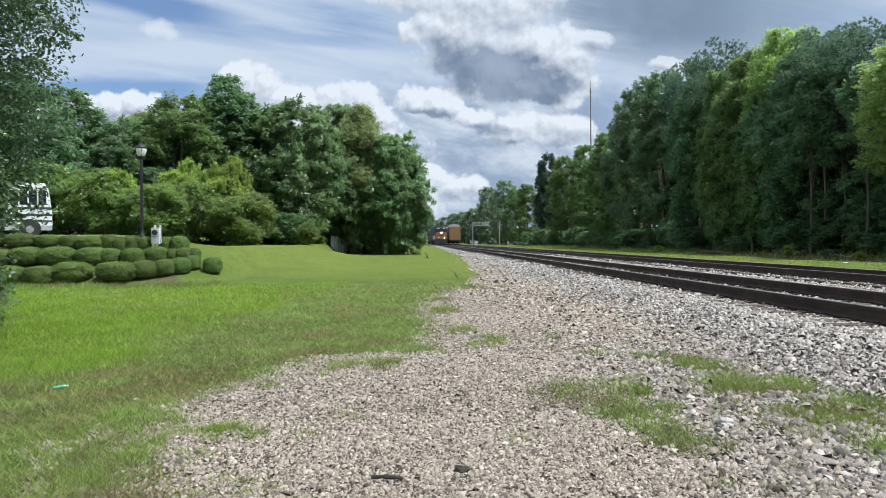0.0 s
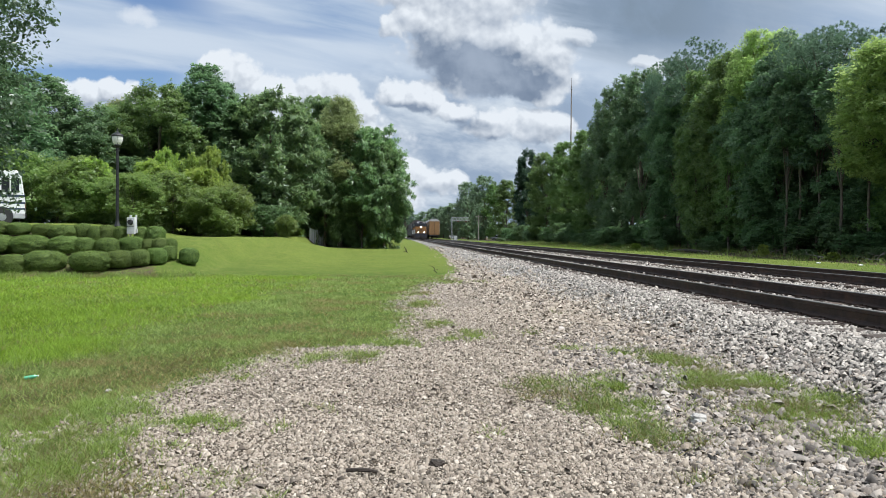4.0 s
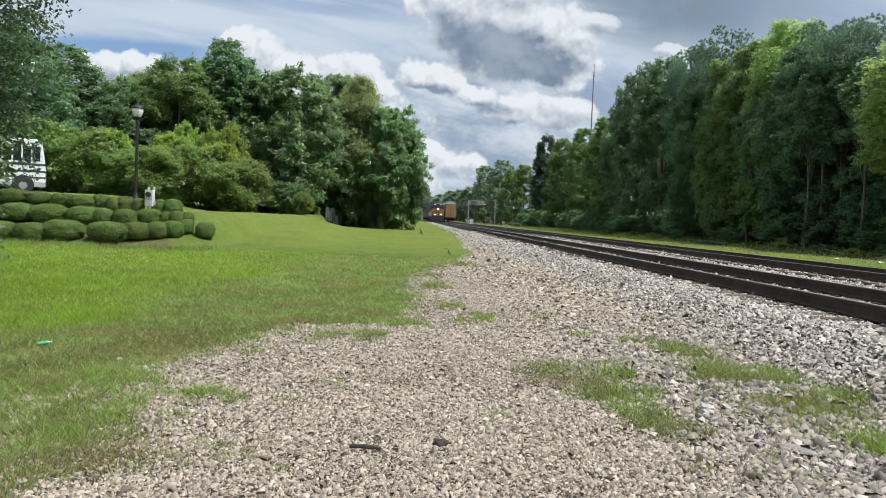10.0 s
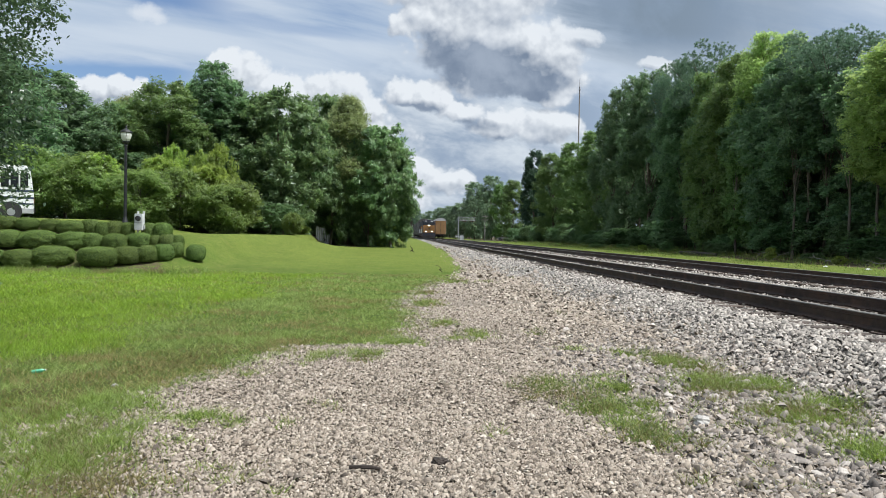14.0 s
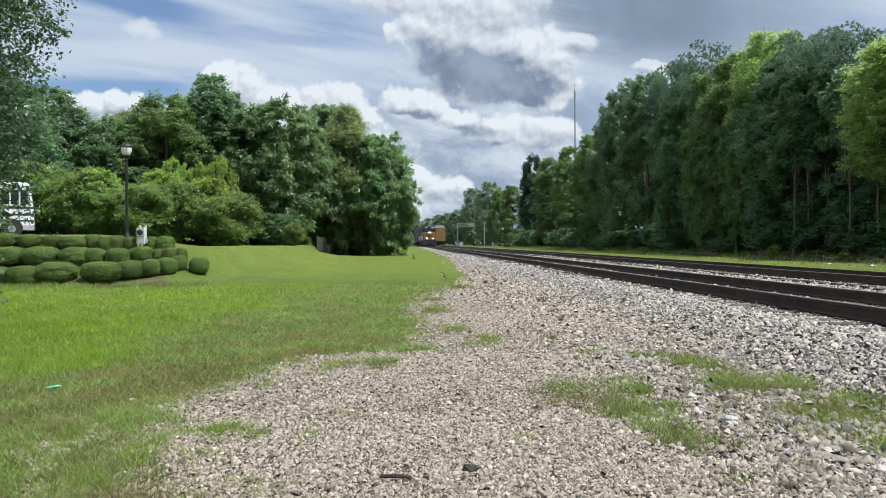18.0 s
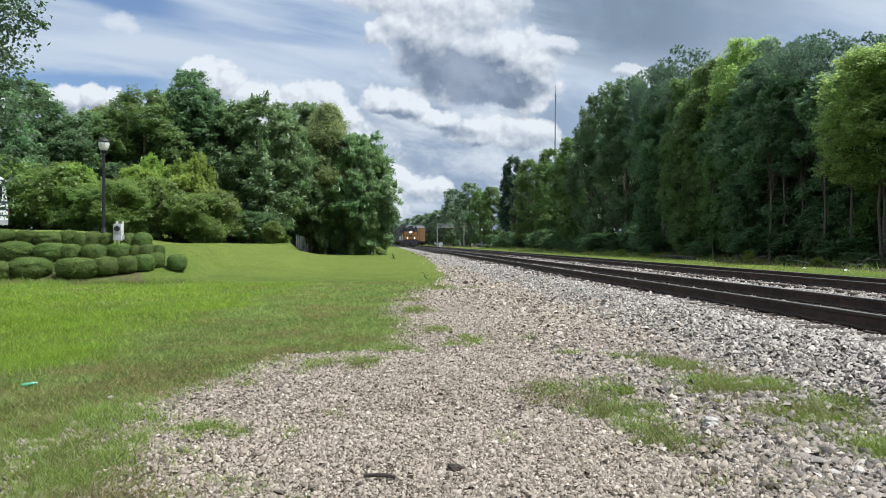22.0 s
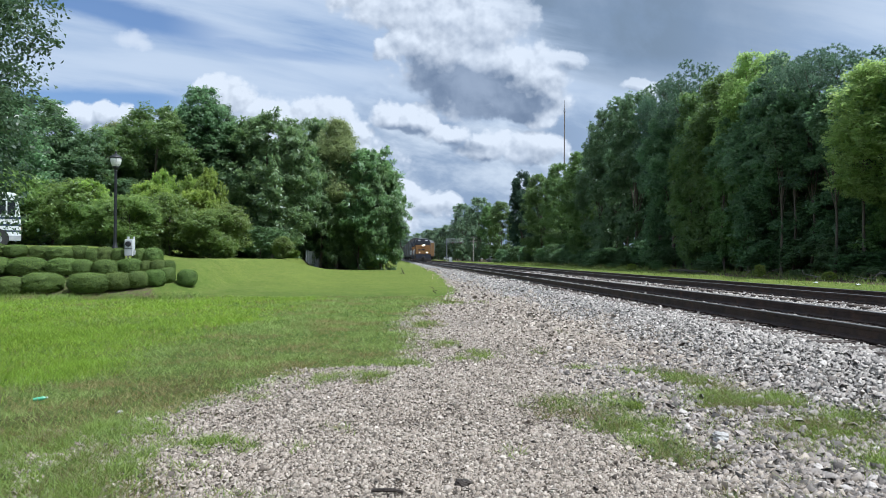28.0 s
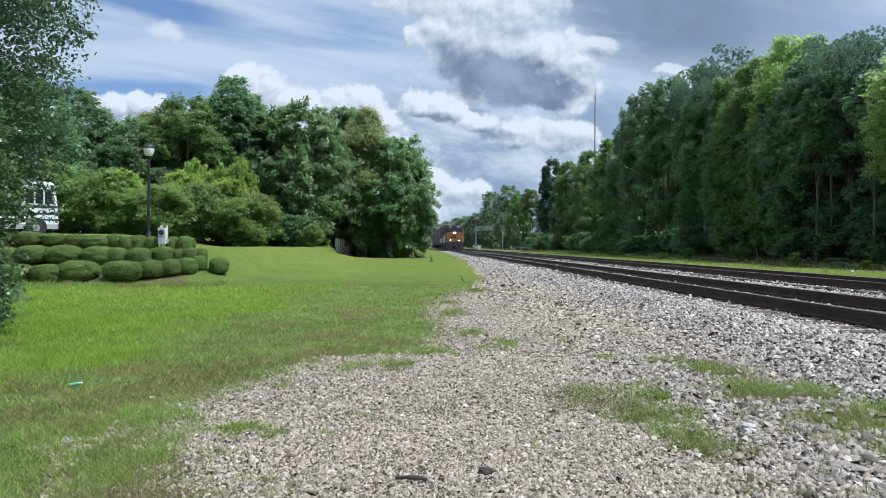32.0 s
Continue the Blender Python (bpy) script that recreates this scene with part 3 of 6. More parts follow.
# ---- lie of the land ----
EDGE_Y = [-40, 4.2, 5.3, 6.1, 6.8, 7.4, 8.3, 9.0, 9.5, 11.0, 12.5, 14.7, 17.0, 20.0, 26.5, 37, 47, 57, 80, 200]
EDGE_X = [-2.25, -2.2, -2.22, -2.28, -2.15, -1.98, -1.68, -1.4, -0.3, -0.1, 0.02, -0.35, -0.05, 0.6, 2.0, 2.3, 2.6, 2.75, 2.9, 3.0]
# patches of grass on the gravel: centre, half sizes, turn, fullness
PATCHES = [(1.10, 6.60, 0.30, 0.50, -15, 0.60), (1.42, 5.95, 0.42, 0.75, 12, 0.72), (1.50, 5.05, 0.30, 0.55, 20, 0.85), (1.62, 6.75, 0.26, 0.30, 0, 0.60), (1.69, 6.41, 0.13, 0.17, 0, 1.0), (1.38, 5.72, 0.13, 0.17, 0, 1.0), (1.74, 5.79, 0.12, 0.14, 0, 1.0),
           (2.62, 7.55, 0.36, 0.95, 10, 1.0), (2.60, 6.45, 0.46, 0.50, 0, 1.0), (2.95, 6.20, 0.26, 0.45, 0, 0.9), (2.30, 8.20, 0.22, 0.28, 0, 0.7), (2.30, 5.88, 0.30, 0.16, 0, 0.5), (2.30, 5.45, 0.25, 0.20, 0, 0.45),
           (2.75, 5.30, 0.48, 0.42, 25, 1.0), (3.10, 5.60, 0.25, 0.30, 0, 0.9), (2.74, 4.42, 0.38, 0.42, 10, 1.0), (2.35, 4.95, 0.25, 0.22, 0, 0.45),
           (1.82, 8.65, 0.20, 0.22, 0, 0.6), (2.47, 12.4, 0.20, 0.5, 0, 0.35), (1.63, 10.1, 0.18, 0.3, 0, 0.4), (0.82, 10.1, 0.22, 0.55, 0, 0.6), (0.46, 9.8, 0.14, 0.22, 0, 0.55), (0.40, 11.3, 0.26, 0.5, 0, 0.6),
           (-1.68, 5.42, 0.26, 0.18, 0, 0.9), (-1.40, 5.30, 0.12, 0.13, 0, 0.7), (-2.20, 4.55, 0.55, 0.42, 0, 0.8), (-1.95, 4.05, 0.6, 0.35, 0, 0.75), (-1.65, 4.85, 0.22, 0.10, 0, 0.4), (-1.25, 4.32, 0.26, 0.08, 0, 0.35),
           (-1.10, 8.30, 0.20, 0.45, -20, 0.6), (-0.65, 8.35, 0.28, 0.35, 0, 0.7), (-0.30, 9.4, 0.4, 0.4, 0, 0.6), (-1.66, 7.14, 0.14, 0.25, 0, 0.45), (-1.05, 5.36, 0.10, 0.10, 0, 0.3), (-0.81, 5.93, 0.12, 0.10, 0, 0.3),
           (1.40, 3.95, 0.10, 0.08, 0, 0.5), (1.68, 3.86, 0.10, 0.10, 0, 0.5), (1.90, 4.16, 0.07, 0.09, 0, 0.5), (1.95, 3.84, 0.10, 0.08, 0, 0.5), (0.46, 5.09, 0.08, 0.08, 0, 0.25),
           (0.25, 14.6, 0.35, 1.0, 0, 0.7), (1.25, 21.0, 0.5, 1.2, 0, 0.75), (2.13, 20.45, 0.25, 0.7, 0, 0.5), (2.97, 21.8, 0.25, 0.6, 0, 0.35), (0.3, 17.2, 0.4, 0.7, 0, 0.6)]


def ease(a, b, t):
    s = np.clip((t - a) / (b - a), 0, 1)
    return s * s * (3 - 2 * s)


def grassy(x, y):
    """How much grass grows at a place, 0 to 1."""
    x, y = np.asarray(x, float), np.asarray(y, float)
    # the rims wander
    px = x + 0.07 * np.sin(7.3 * y + 2.1 * np.sin(4.4 * x)) + 0.045 * np.sin(15.7 * y - 9.1 * x) + 0.03 * np.sin(31.0 * x + 23.0 * y)
    py = y + 0.09 * np.sin(6.1 * x + 1.7 * np.sin(3.8 * y)) + 0.055 * np.sin(13.9 * x + 8.3 * y) + 0.035 * np.sin(27.0 * y - 29.0 * x)
    inside = np.interp(y, EDGE_Y, EDGE_X) - px
    rim = 0.22 + 0.012 * np.clip(y, 0, 40)
    g = ease(-rim, rim, inside)
    # bare spots along the near rim
    bare = np.sin(5.3 * x + 1.4 * np.sin(3.1 * y)) * np.sin(4.1 * y + 1.2 * np.sin(2.7 * x)) + 0.5 * np.sin(11.0 * x + 7.0 * y)
    g = g * (1 - 0.86 * ease(1.3, 0.2, inside) * ease(6.6, 5.0, y) * ease(0.05, -0.45, bare))
    for cx, cy, a, b, turn, full in PATCHES:
        c, s = math.cos(radians(turn)), math.sin(radians(turn))
        u, v = ((px - cx) * c + (py - cy) * s) / a, (-(px - cx) * s + (py - cy) * c) / b
        g = np.maximum(g, full * ease(1.15, 0.45, np.hypot(u, v)))
    return np.maximum(g, np.maximum(ease(14.4, 16.6, x), ease(13.4, 14.8, x) * ease(44, 58, y)))


def lush(x, y):
    """Where the lawn grows longer and brighter, 0 to 1."""
    return ease(0.7, -0.5, x + 4.25 - 0.10 * (y - 8) + 0.25 * np.sin(y * 1.9)) * ease(6, 8.5, y) * ease(24.5, 23, y)


def height(x, y):
    """The ground's height."""
    x, y = np.asarray(x, float), np.asarray(y, float)
    z = 0.35 * ease(6, 70, y) + 0 * x
    z = z + 0.10 * ease(0.5, 3.0, x) * ease(60, 5, y)
    steep = np.interp(y, [17, 23.8, 24.4, 26.7, 29, 30.5], [0, -0.06, -0.03, 0.55, 0.95, 1.12]) + 0.75 * ease(30, 42, y) * ease(-11, -17, x)
    steep = steep + 0.25 * ease(-10.5, -15, x) * ease(26.5, 29, y) * ease(42, 31, y)
    gentle = 0.85 * ease(23, 44, y) * (1 - 0.85 * ease(47, 58, y))
    left = steep * ease(-6.6, -7.8, x) + gentle * (1 - ease(-6.6, -7.8, x)) * ease(-3.0, -7.0, x)
    z = z + left * (1 - 0.16 * ease(30, 50, y)) - 0.03 * ease(-1, -6, x) * ease(30, 10, y)
    top = 0.400
    z = z + (top - z) * ease(3.05, 4.1, x) * ease(12.9, 11.7, x)
    z = z - 0.07 * ease(6.9, 7.6, x) * ease(9.2, 8.5, x)
    z = np.where(x > 11.7, 0.400 + (0.30 - 0.400) * ease(11.7, 12.9, x), z)
    ruts = 0.012 * np.sin(x * 2.1 + 0.4 * np.sin(y * 0.6)) + 0.010 * np.sin(y * 1.7 + x * 1.1) + 0.008 * np.sin(x * 4.7 - y * 3.1)
    return z + ruts * ease(60, 20, y) * ease(5.0, 3.0, x)


def spread(lo, hi, near_lo, near_hi, fine, grow=1.16):
    """Grid lines that are fine between near_lo and near_hi and widen outwards."""
    lines = list(np.arange(near_lo, near_hi, fine))
    for end, sign in ((hi, 1), (lo, -1)):
        at, gap = (lines[-1] if sign > 0 else near_lo), fine
        while (at - end) * sign < 0:
            gap *= grow
            at += sign * gap
            lines.append(at)
    return np.array(sorted(lines))


def make_ground():
    xs, ys = spread(-900, 900, -12, 14, 0.16), spread(-300, 1800, 2.5, 30, 0.2)
    gx, gy = np.meshgrid(xs, ys)
    rng = np.random.default_rng(3)
    z = height(gx, gy)
    z = z + rng.normal(0, 0.003, z.shape)
    nx, ny = len(xs), len(ys)
    k = (np.arange(ny - 1)[:, None] * nx + np.arange(nx - 1)[None]).ravel()
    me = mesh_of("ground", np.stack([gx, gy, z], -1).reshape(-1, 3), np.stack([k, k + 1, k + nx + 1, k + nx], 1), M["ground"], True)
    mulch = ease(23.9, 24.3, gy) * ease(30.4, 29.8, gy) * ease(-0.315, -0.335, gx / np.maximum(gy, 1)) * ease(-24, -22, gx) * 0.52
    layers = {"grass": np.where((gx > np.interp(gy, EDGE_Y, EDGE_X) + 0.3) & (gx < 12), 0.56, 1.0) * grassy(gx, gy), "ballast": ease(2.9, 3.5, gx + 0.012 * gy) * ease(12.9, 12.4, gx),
              # on the right this reaches past the trees, as painted shade on the verge
              "litter": np.maximum(ease(18.0, 22.0, gx - 4.0 * ease(45, 75, gy)), ease(57, 60, gy) * ease(-2.5, -4.5, gx)), "mulch": mulch, "lush": lush(gx, gy), "gap_shade": ease(17, 8, gy) * ease(7.2, 6.6, gx) * ease(2.7, 3.5, gy),
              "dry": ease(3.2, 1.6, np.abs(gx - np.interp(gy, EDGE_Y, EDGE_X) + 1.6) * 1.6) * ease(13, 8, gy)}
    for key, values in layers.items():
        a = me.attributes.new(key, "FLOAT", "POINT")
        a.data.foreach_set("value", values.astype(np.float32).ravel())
    return tagged(new("ground", me), "mown green lawn beside a pale gravel track and grey ballast", "ground", kind="structure")


make_ground()

# ---- stones and grass ----


def stone_field(name, rng, xy, size, material, label, category, small=False):
    """Broken stones lying on the ground, each a small faceted body."""
    if small:
        block = np.array([[-1, -0.8, -0.8], [1, -0.9, -1], [0.9, 1, -0.8], [-0.9, 0.9, -1], [0.1, 0, 1]], float)
        tris = np.array([[0, 1, 4], [1, 2, 4], [2, 3, 4], [3, 0, 4]])
    else:
        block = np.array([[-1, -0.8, -0.8], [1, -0.9, -1], [0.9, 1, -0.8], [-0.9, 0.9, -1], [-0.55, 0.1, 0.9], [0.6, -0.1, 1]], float)
        tris = np.array([[0, 1, 5], [0, 5, 4], [1, 2, 5], [2, 3, 4], [2, 4, 5], [3, 0, 4]])
    k = len(block)
    protos = np.stack([block * rng.uniform(0.65, 1.2, (k, 1)) + rng.normal(0, 0.17, (k, 3)) for _ in range(48)])
    n = len(xy)
    v = protos[rng.integers(0, 48, n)] * (rng.uniform(0.6, 1.3, (n, 1, 3)) * np.array([1.08, 0.82, 0.66])) * (size[:, None, None] * 0.5)
    tilt, spin = rng.normal(0, 0.42, (2, n)), rng.uniform(0, 6.283, n)
    y, z = v[..., 1] * np.cos(tilt[0])[:, None] - v[..., 2] * np.sin(tilt[0])[:, None], v[..., 1] * np.sin(tilt[0])[:, None] + v[..., 2] * np.cos(tilt[0])[:, None]
    x, z = v[..., 0] * np.cos(tilt[1])[:, None] + z * np.sin(tilt[1])[:, None], -v[..., 0] * np.sin(tilt[1])[:, None] + z * np.cos(tilt[1])[:, None]
    c, s = np.cos(spin)[:, None], np.sin(spin)[:, None]
    out = np.stack([x * c - y * s + xy[:, :1], x * s + y * c + xy[:, 1:], z + (height(xy[:, 0], xy[:, 1]) + size * rng.uniform(0.0, 0.6, n))[:, None]], -1)
    faces = (np.arange(n)[:, None, None] * k + tris[None]).reshape(-1, 3)
    return tagged(new(name, mesh_of(name, out.reshape(-1, 3), faces, material)), label, category, kind="stuff")


def scatter(rng, x0, x1, bands):
    """Random places between x0 and x1: bands of (y0, y1, count per square metre)."""
    rows = []
    for y0, y1, per in bands:
        n = int((x1 - x0) * (y1 - y0) * per)
        rows.append(np.stack([rng.uniform(x0, x1, n), rng.uniform(y0, y1, n)], 1))
    return np.concatenate(rows)


def make_stones():
    rng = np.random.default_rng(11)
    xy = scatter(rng, -3.2, 3.7, [(3.0, 4.6, 9000), (4.6, 6, 7600), (6, 9, 5600), (9, 14, 2700), (14, 22, 620), (22, 36, 100), (36, 70, 20)])
    g = grassy(xy[:, 0], xy[:, 1])
    keep = (np.abs(xy[:, 0] + 0.2) < 0.72 * xy[:, 1] + 0.4) & (rng.random(len(xy)) > np.where(xy[:, 0] < np.interp(xy[:, 1], EDGE_Y, EDGE_X) - 0.15, 1.01, 0.93) * g) & (rng.random(len(xy)) > ease(2.9, 3.7, xy[:, 0]) * 0.8) & (rng.random(len(xy)) > 0.45 * ease(0.9, 2.3, xy[:, 0]))
    xy = xy[keep]
    size = rng.lognormal(math.log(0.0142), 0.38, len(xy)).clip(0.008, 0.042) * (1 + 0.65 * ease(0.9, 2.3, xy[:, 0])) * (1 + 0.15 * ease(5, 8, xy[:, 1]) + 1.25 * ease(8, 24, xy[:, 1]) + 1.5 * ease(28, 70, xy[:, 1]))
    # a thinner strewing behind the camera
    more = scatter(rng, -2.4, 3.6, [(-5.0, 3.1, 220)])
    more = more[rng.random(len(more)) > grassy(more[:, 0], more[:, 1])]
    xy, size = np.concatenate([xy, more]), np.concatenate([size, rng.uniform(0.015, 0.035, len(more))])
    near = (xy[:, 1] < 5.6) & (xy[:, 1] > 3.1)
    rough = rng.random(len(xy)) < 0.75 * ease(1.0, 2.5, xy[:, 0]) * ease(11.0, 6.5, xy[:, 1])
    stone_field("gravel_stones", rng, xy[rough], size[rough] * 1.1, M["coarse"], "coarse grey and brown broken stone beside the ballast", "gravel")
    xy, size, near = xy[~rough], size[~rough], near[~rough]
    stone_field("gravel_stones", rng, xy[near], size[near], M["gravel"], "pale tan pebbly gravel strewn over the track", "gravel")
    stone_field("gravel_stones", rng, xy[~near], size[~near], M["gravel"], "pale tan broken gravel strewn over the track", "gravel", True)
    xy = scatter(rng, 2.9, 12.7, [(5.0, 9, 1500), (9, 13, 900), (13, 20, 330), (20, 32, 90), (32, 60, 18)])
    xy = np.concatenate([xy, scatter(rng, 6.6, 9.2, [(8, 16, 650), (16, 30, 300), (30, 50, 80)])])
    keep = (xy[:, 0] < 0.72 * xy[:, 1] + 0.6) & (rng.random(len(xy)) < ease(2.9, 3.6, xy[:, 0])) & (rng.random(len(xy)) > 0.9 * grassy(xy[:, 0], xy[:, 1]))
    xy = xy[keep]
    # the ties are swept nearly bare
    near_tie = np.abs((xy[:, 1] - 3.0 + 0.25) % 0.5 - 0.25) < 0.125
    over = (np.abs(xy[:, 0] - 5.64) < 1.27) | (np.abs(xy[:, 0] - 10.15) < 1.27)
    on_rail = np.min([np.abs(xy[:, 0] - x) for x in (4.89, 6.39, 9.40, 10.90)], axis=0) < 0.10
    xy = xy[~(near_tie & over & (rng.random(len(xy)) < 0.85)) & ~on_rail]
    size = rng.lognormal(math.log(0.0335), 0.32, len(xy)).clip(0.016, 0.058) * (1 + 1.0 * ease(8, 40, xy[:, 1]) + 1.2 * ease(40, 100, xy[:, 1]))
    stone_field("ballast_stones", rng, xy, size, M["ballast"], "grey crushed ballast stone heaped along the rails", "ballast")


def blade_field(name, rng, xy, tall, wide, material, label, category, lean=0.6, plain=False):
    n = len(xy)
    spin, bend = rng.uniform(0, 6.283, n), rng.uniform(0.1, lean, n) * tall
    foot = np.stack([xy[:, 0], xy[:, 1], height(xy[:, 0], xy[:, 1]) - 0.005], 1)
    side = np.stack([np.cos(spin), np.sin(spin), 0 * spin], 1) * wide[:, None] / 2
    turn = rng.uniform(0, 6.283, n)
    tip = foot + np.stack([np.cos(turn) * bend, np.sin(turn) * bend, tall * rng.uniform(0.6, 1.0, n)], 1)
    mid = foot * 0.5 + tip * 0.5 + np.stack([0 * bend, 0 * bend, tall * 0.14], 1)
    if plain:
        v = np.stack([foot - side, foot + side, tip], 1).reshape(-1, 3)
        return tagged(new(name, mesh_of(name, v, np.arange(3 * n).reshape(-1, 3), material)), label, category, kind="stuff")
    v = np.stack([foot - side, foot + side, mid + side * 0.7, tip, mid - side * 0.7], 1).reshape(-1, 3)
    k = 5 * np.arange(n)[:, None]
    quads, tris = k + [0, 1, 2, 4], k + [4, 2, 3]
    me = bpy.data.meshes.new(name)
    me.from_pydata(v.tolist(), [], quads.tolist() + tris.tolist())
    me.materials.append(material)
    return tagged(new(name, me), label, category, kind="stuff")


def make_grass():
    rng = np.random.default_rng(21)
    xy = scatter(rng, -14, 1.5, [(3.0, 6, 4200), (6, 10, 2700), (10, 16, 900), (16, 24, 260)])
    g = grassy(xy[:, 0], xy[:, 1])
    for cx, cy, a, b, turn, full in PATCHES:
        g = np.where(np.hypot((xy[:, 0] - cx) / a, (xy[:, 1] - cy) / b) < 1.4, g * 0.6, g)
    xy = xy[(rng.random(len(xy)) < g) & (np.abs(xy[:, 0] + 0.2) < 0.72 * xy[:, 1] + 1)]
    rich = rng.random(len(xy)) < lush(xy[:, 0], xy[:, 1]) * (0.65 + 0.35 * np.sin(xy[:, 0] * 1.3) * np.sin(xy[:, 1] * 0.8 + 1))
    lx, xy = xy[rich], xy[~rich]
    far = ease(6, 22, lx[:, 1])
    blade_field("lush_grass", rng, lx, rng.uniform(0.05, 0.12, len(lx)), rng.uniform(0.007, 0.012, len(lx)) * (1 + 1.3 * far),
                M["lush"], "longer lush bright green grass", "grass", 1.6, True)
    # a parched belt along the gravel
    wave = np.sin(xy[:, 0] * 2.3 + 1.3 * np.sin(xy[:, 1] * 1.1)) * np.sin(xy[:, 1] * 1.7 + 0.8 * np.sin(xy[:, 0] * 1.9))
    belt = np.maximum(ease(0.9, 0.2, np.abs(xy[:, 0] - np.interp(xy[:, 1], EDGE_Y, EDGE_X) + 0.85)) * ease(12, 8.5, xy[:, 1]), 0.18 * ease(24, 10, xy[:, 1]))
    parched = rng.random(len(xy)) < 0.80 * belt * (0.65 + 0.45 * wave)
    dx, xy = xy[parched], xy[~parched]
    blade_field("dry_grass", rng, dx, rng.uniform(0.015, 0.05, len(dx)), rng.uniform(0.006, 0.011, len(dx)) * (1 + 1.3 * ease(6, 22, dx[:, 1])), M["straw"],
                "short parched brown grass along the gravel", "grass", 2.6, True)
    far = ease(6, 22, xy[:, 1])
    blade_field("lawn_grass", rng, xy, rng.uniform(0.025, 0.08, len(xy)) * (1 + 0.2 * far), rng.uniform(0.007, 0.013, len(xy)) * (1 + 1.5 * far + 2.0 * ease(22, 45, xy[:, 1])),
                M["blade"], "short bright green mown grass with dry straw", "grass", 2.2, True)
    rows = []
    for cx, cy, a, b, turn, full in PATCHES:
        n = int(10500 * full * full * a * b * (1 if cy < 12 else 0.5)) + 30
        c, s = math.cos(radians(turn)), math.sin(radians(turn))
        q = rng.normal(0, 0.45, (n, 2)) * (a, b)
        rows.append(np.stack([cx + q[:, 0] * c - q[:, 1] * s, cy + q[:, 0] * s + q[:, 1] * c], 1))
        for _ in range(int(14 * full * full * min(1.0, 5 * a * b + 0.2))):
            o = rng.normal(0, 0.6, 2) * (a, b)
            rows.append(np.array([cx + o[0], cy + o[1]]) + rng.normal(0, 0.035, (45, 2)))
    # loose tufts at the near rim of the lawn
    for _ in range(460):
        o = np.array([rng.uniform(-3.9, -1.4), rng.uniform(3.1, 6.0)])
        if o[0] < np.interp(o[1], EDGE_Y, EDGE_X) + 0.25:
            rows.append(o + rng.normal(0, 0.04, (60, 2)))
    # ragged rim of the lawn
    y = rng.uniform(3.2, 22, 5000)
    rows.append(np.stack([np.interp(y, EDGE_Y, EDGE_X) - rng.normal(0.1, 0.3, len(y)), y], 1))
    xy = np.concatenate(rows)
    blade_field("weed_grass", rng, xy, rng.uniform(0.03, 0.10, len(xy)), rng.uniform(0.005, 0.009, len(xy)) * (1 + ease(8, 25, xy[:, 1])), M["weed"],
                "rough tufts of green weeds rooted in the gravel", "grass", 2.0, True)
    # long grass at the foot of the clipped shrubs and along the woods
    n = 9000
    xy = np.stack([rng.uniform(-24, -6.5, n), 23.7 + rng.normal(0, 0.35, n)], 1)
    n = 34000
    xy2 = np.stack([rng.uniform(13.0, 26.5, n), rng.uniform(16, 150, n) ** 1.0], 1)
    xy2 = xy2[rng.random(n) < (0.25 + 0.75 * ease(-0.1, 0.5, np.sin(xy2[:, 0] * 1.9 + 2 * np.sin(xy2[:, 1] * 0.31)) * np.sin(xy2[:, 1] * 0.83))) * grassy(xy2[:, 0], xy2[:, 1])]
    xy = np.concatenate([xy, xy2])
    blade_field("long_grass", rng, xy, np.where(xy[:, 0] < 0, 0.20, 0.12 + 0.45 * ease(17, 25, xy[:, 0])) * rng.uniform(0.5, 1.3, len(xy)), np.where(xy[:, 0] < 0, 0.016, 0.028) * rng.uniform(0.7, 1.3, len(xy)),
                M["weed"], "longer uncut grass along the beds and verge", "grass", 1.0, True)


make_stones()
make_grass()

# ---- railway tracks ----
RAILS = {"near": (4.89, 6.39), "far": (9.40, 10.90)}
RAIL_BASE = 0.436


def rail_outline(x, part_of):
    if part_of == "web":
        half = [(0.075, 0), (0.075, 0.014), (0.03, 0.03), (0.010, 0.045), (0.010, 0.125), (0.036, 0.135), (0.037, 0.166)]
    else:
        half = [(0.034, 0.1665), (0.032, 0.175)]
    return [(x + a, RAIL_BASE + b) for a, b in half] + [(x - a, RAIL_BASE + b) for a, b in reversed(half)]


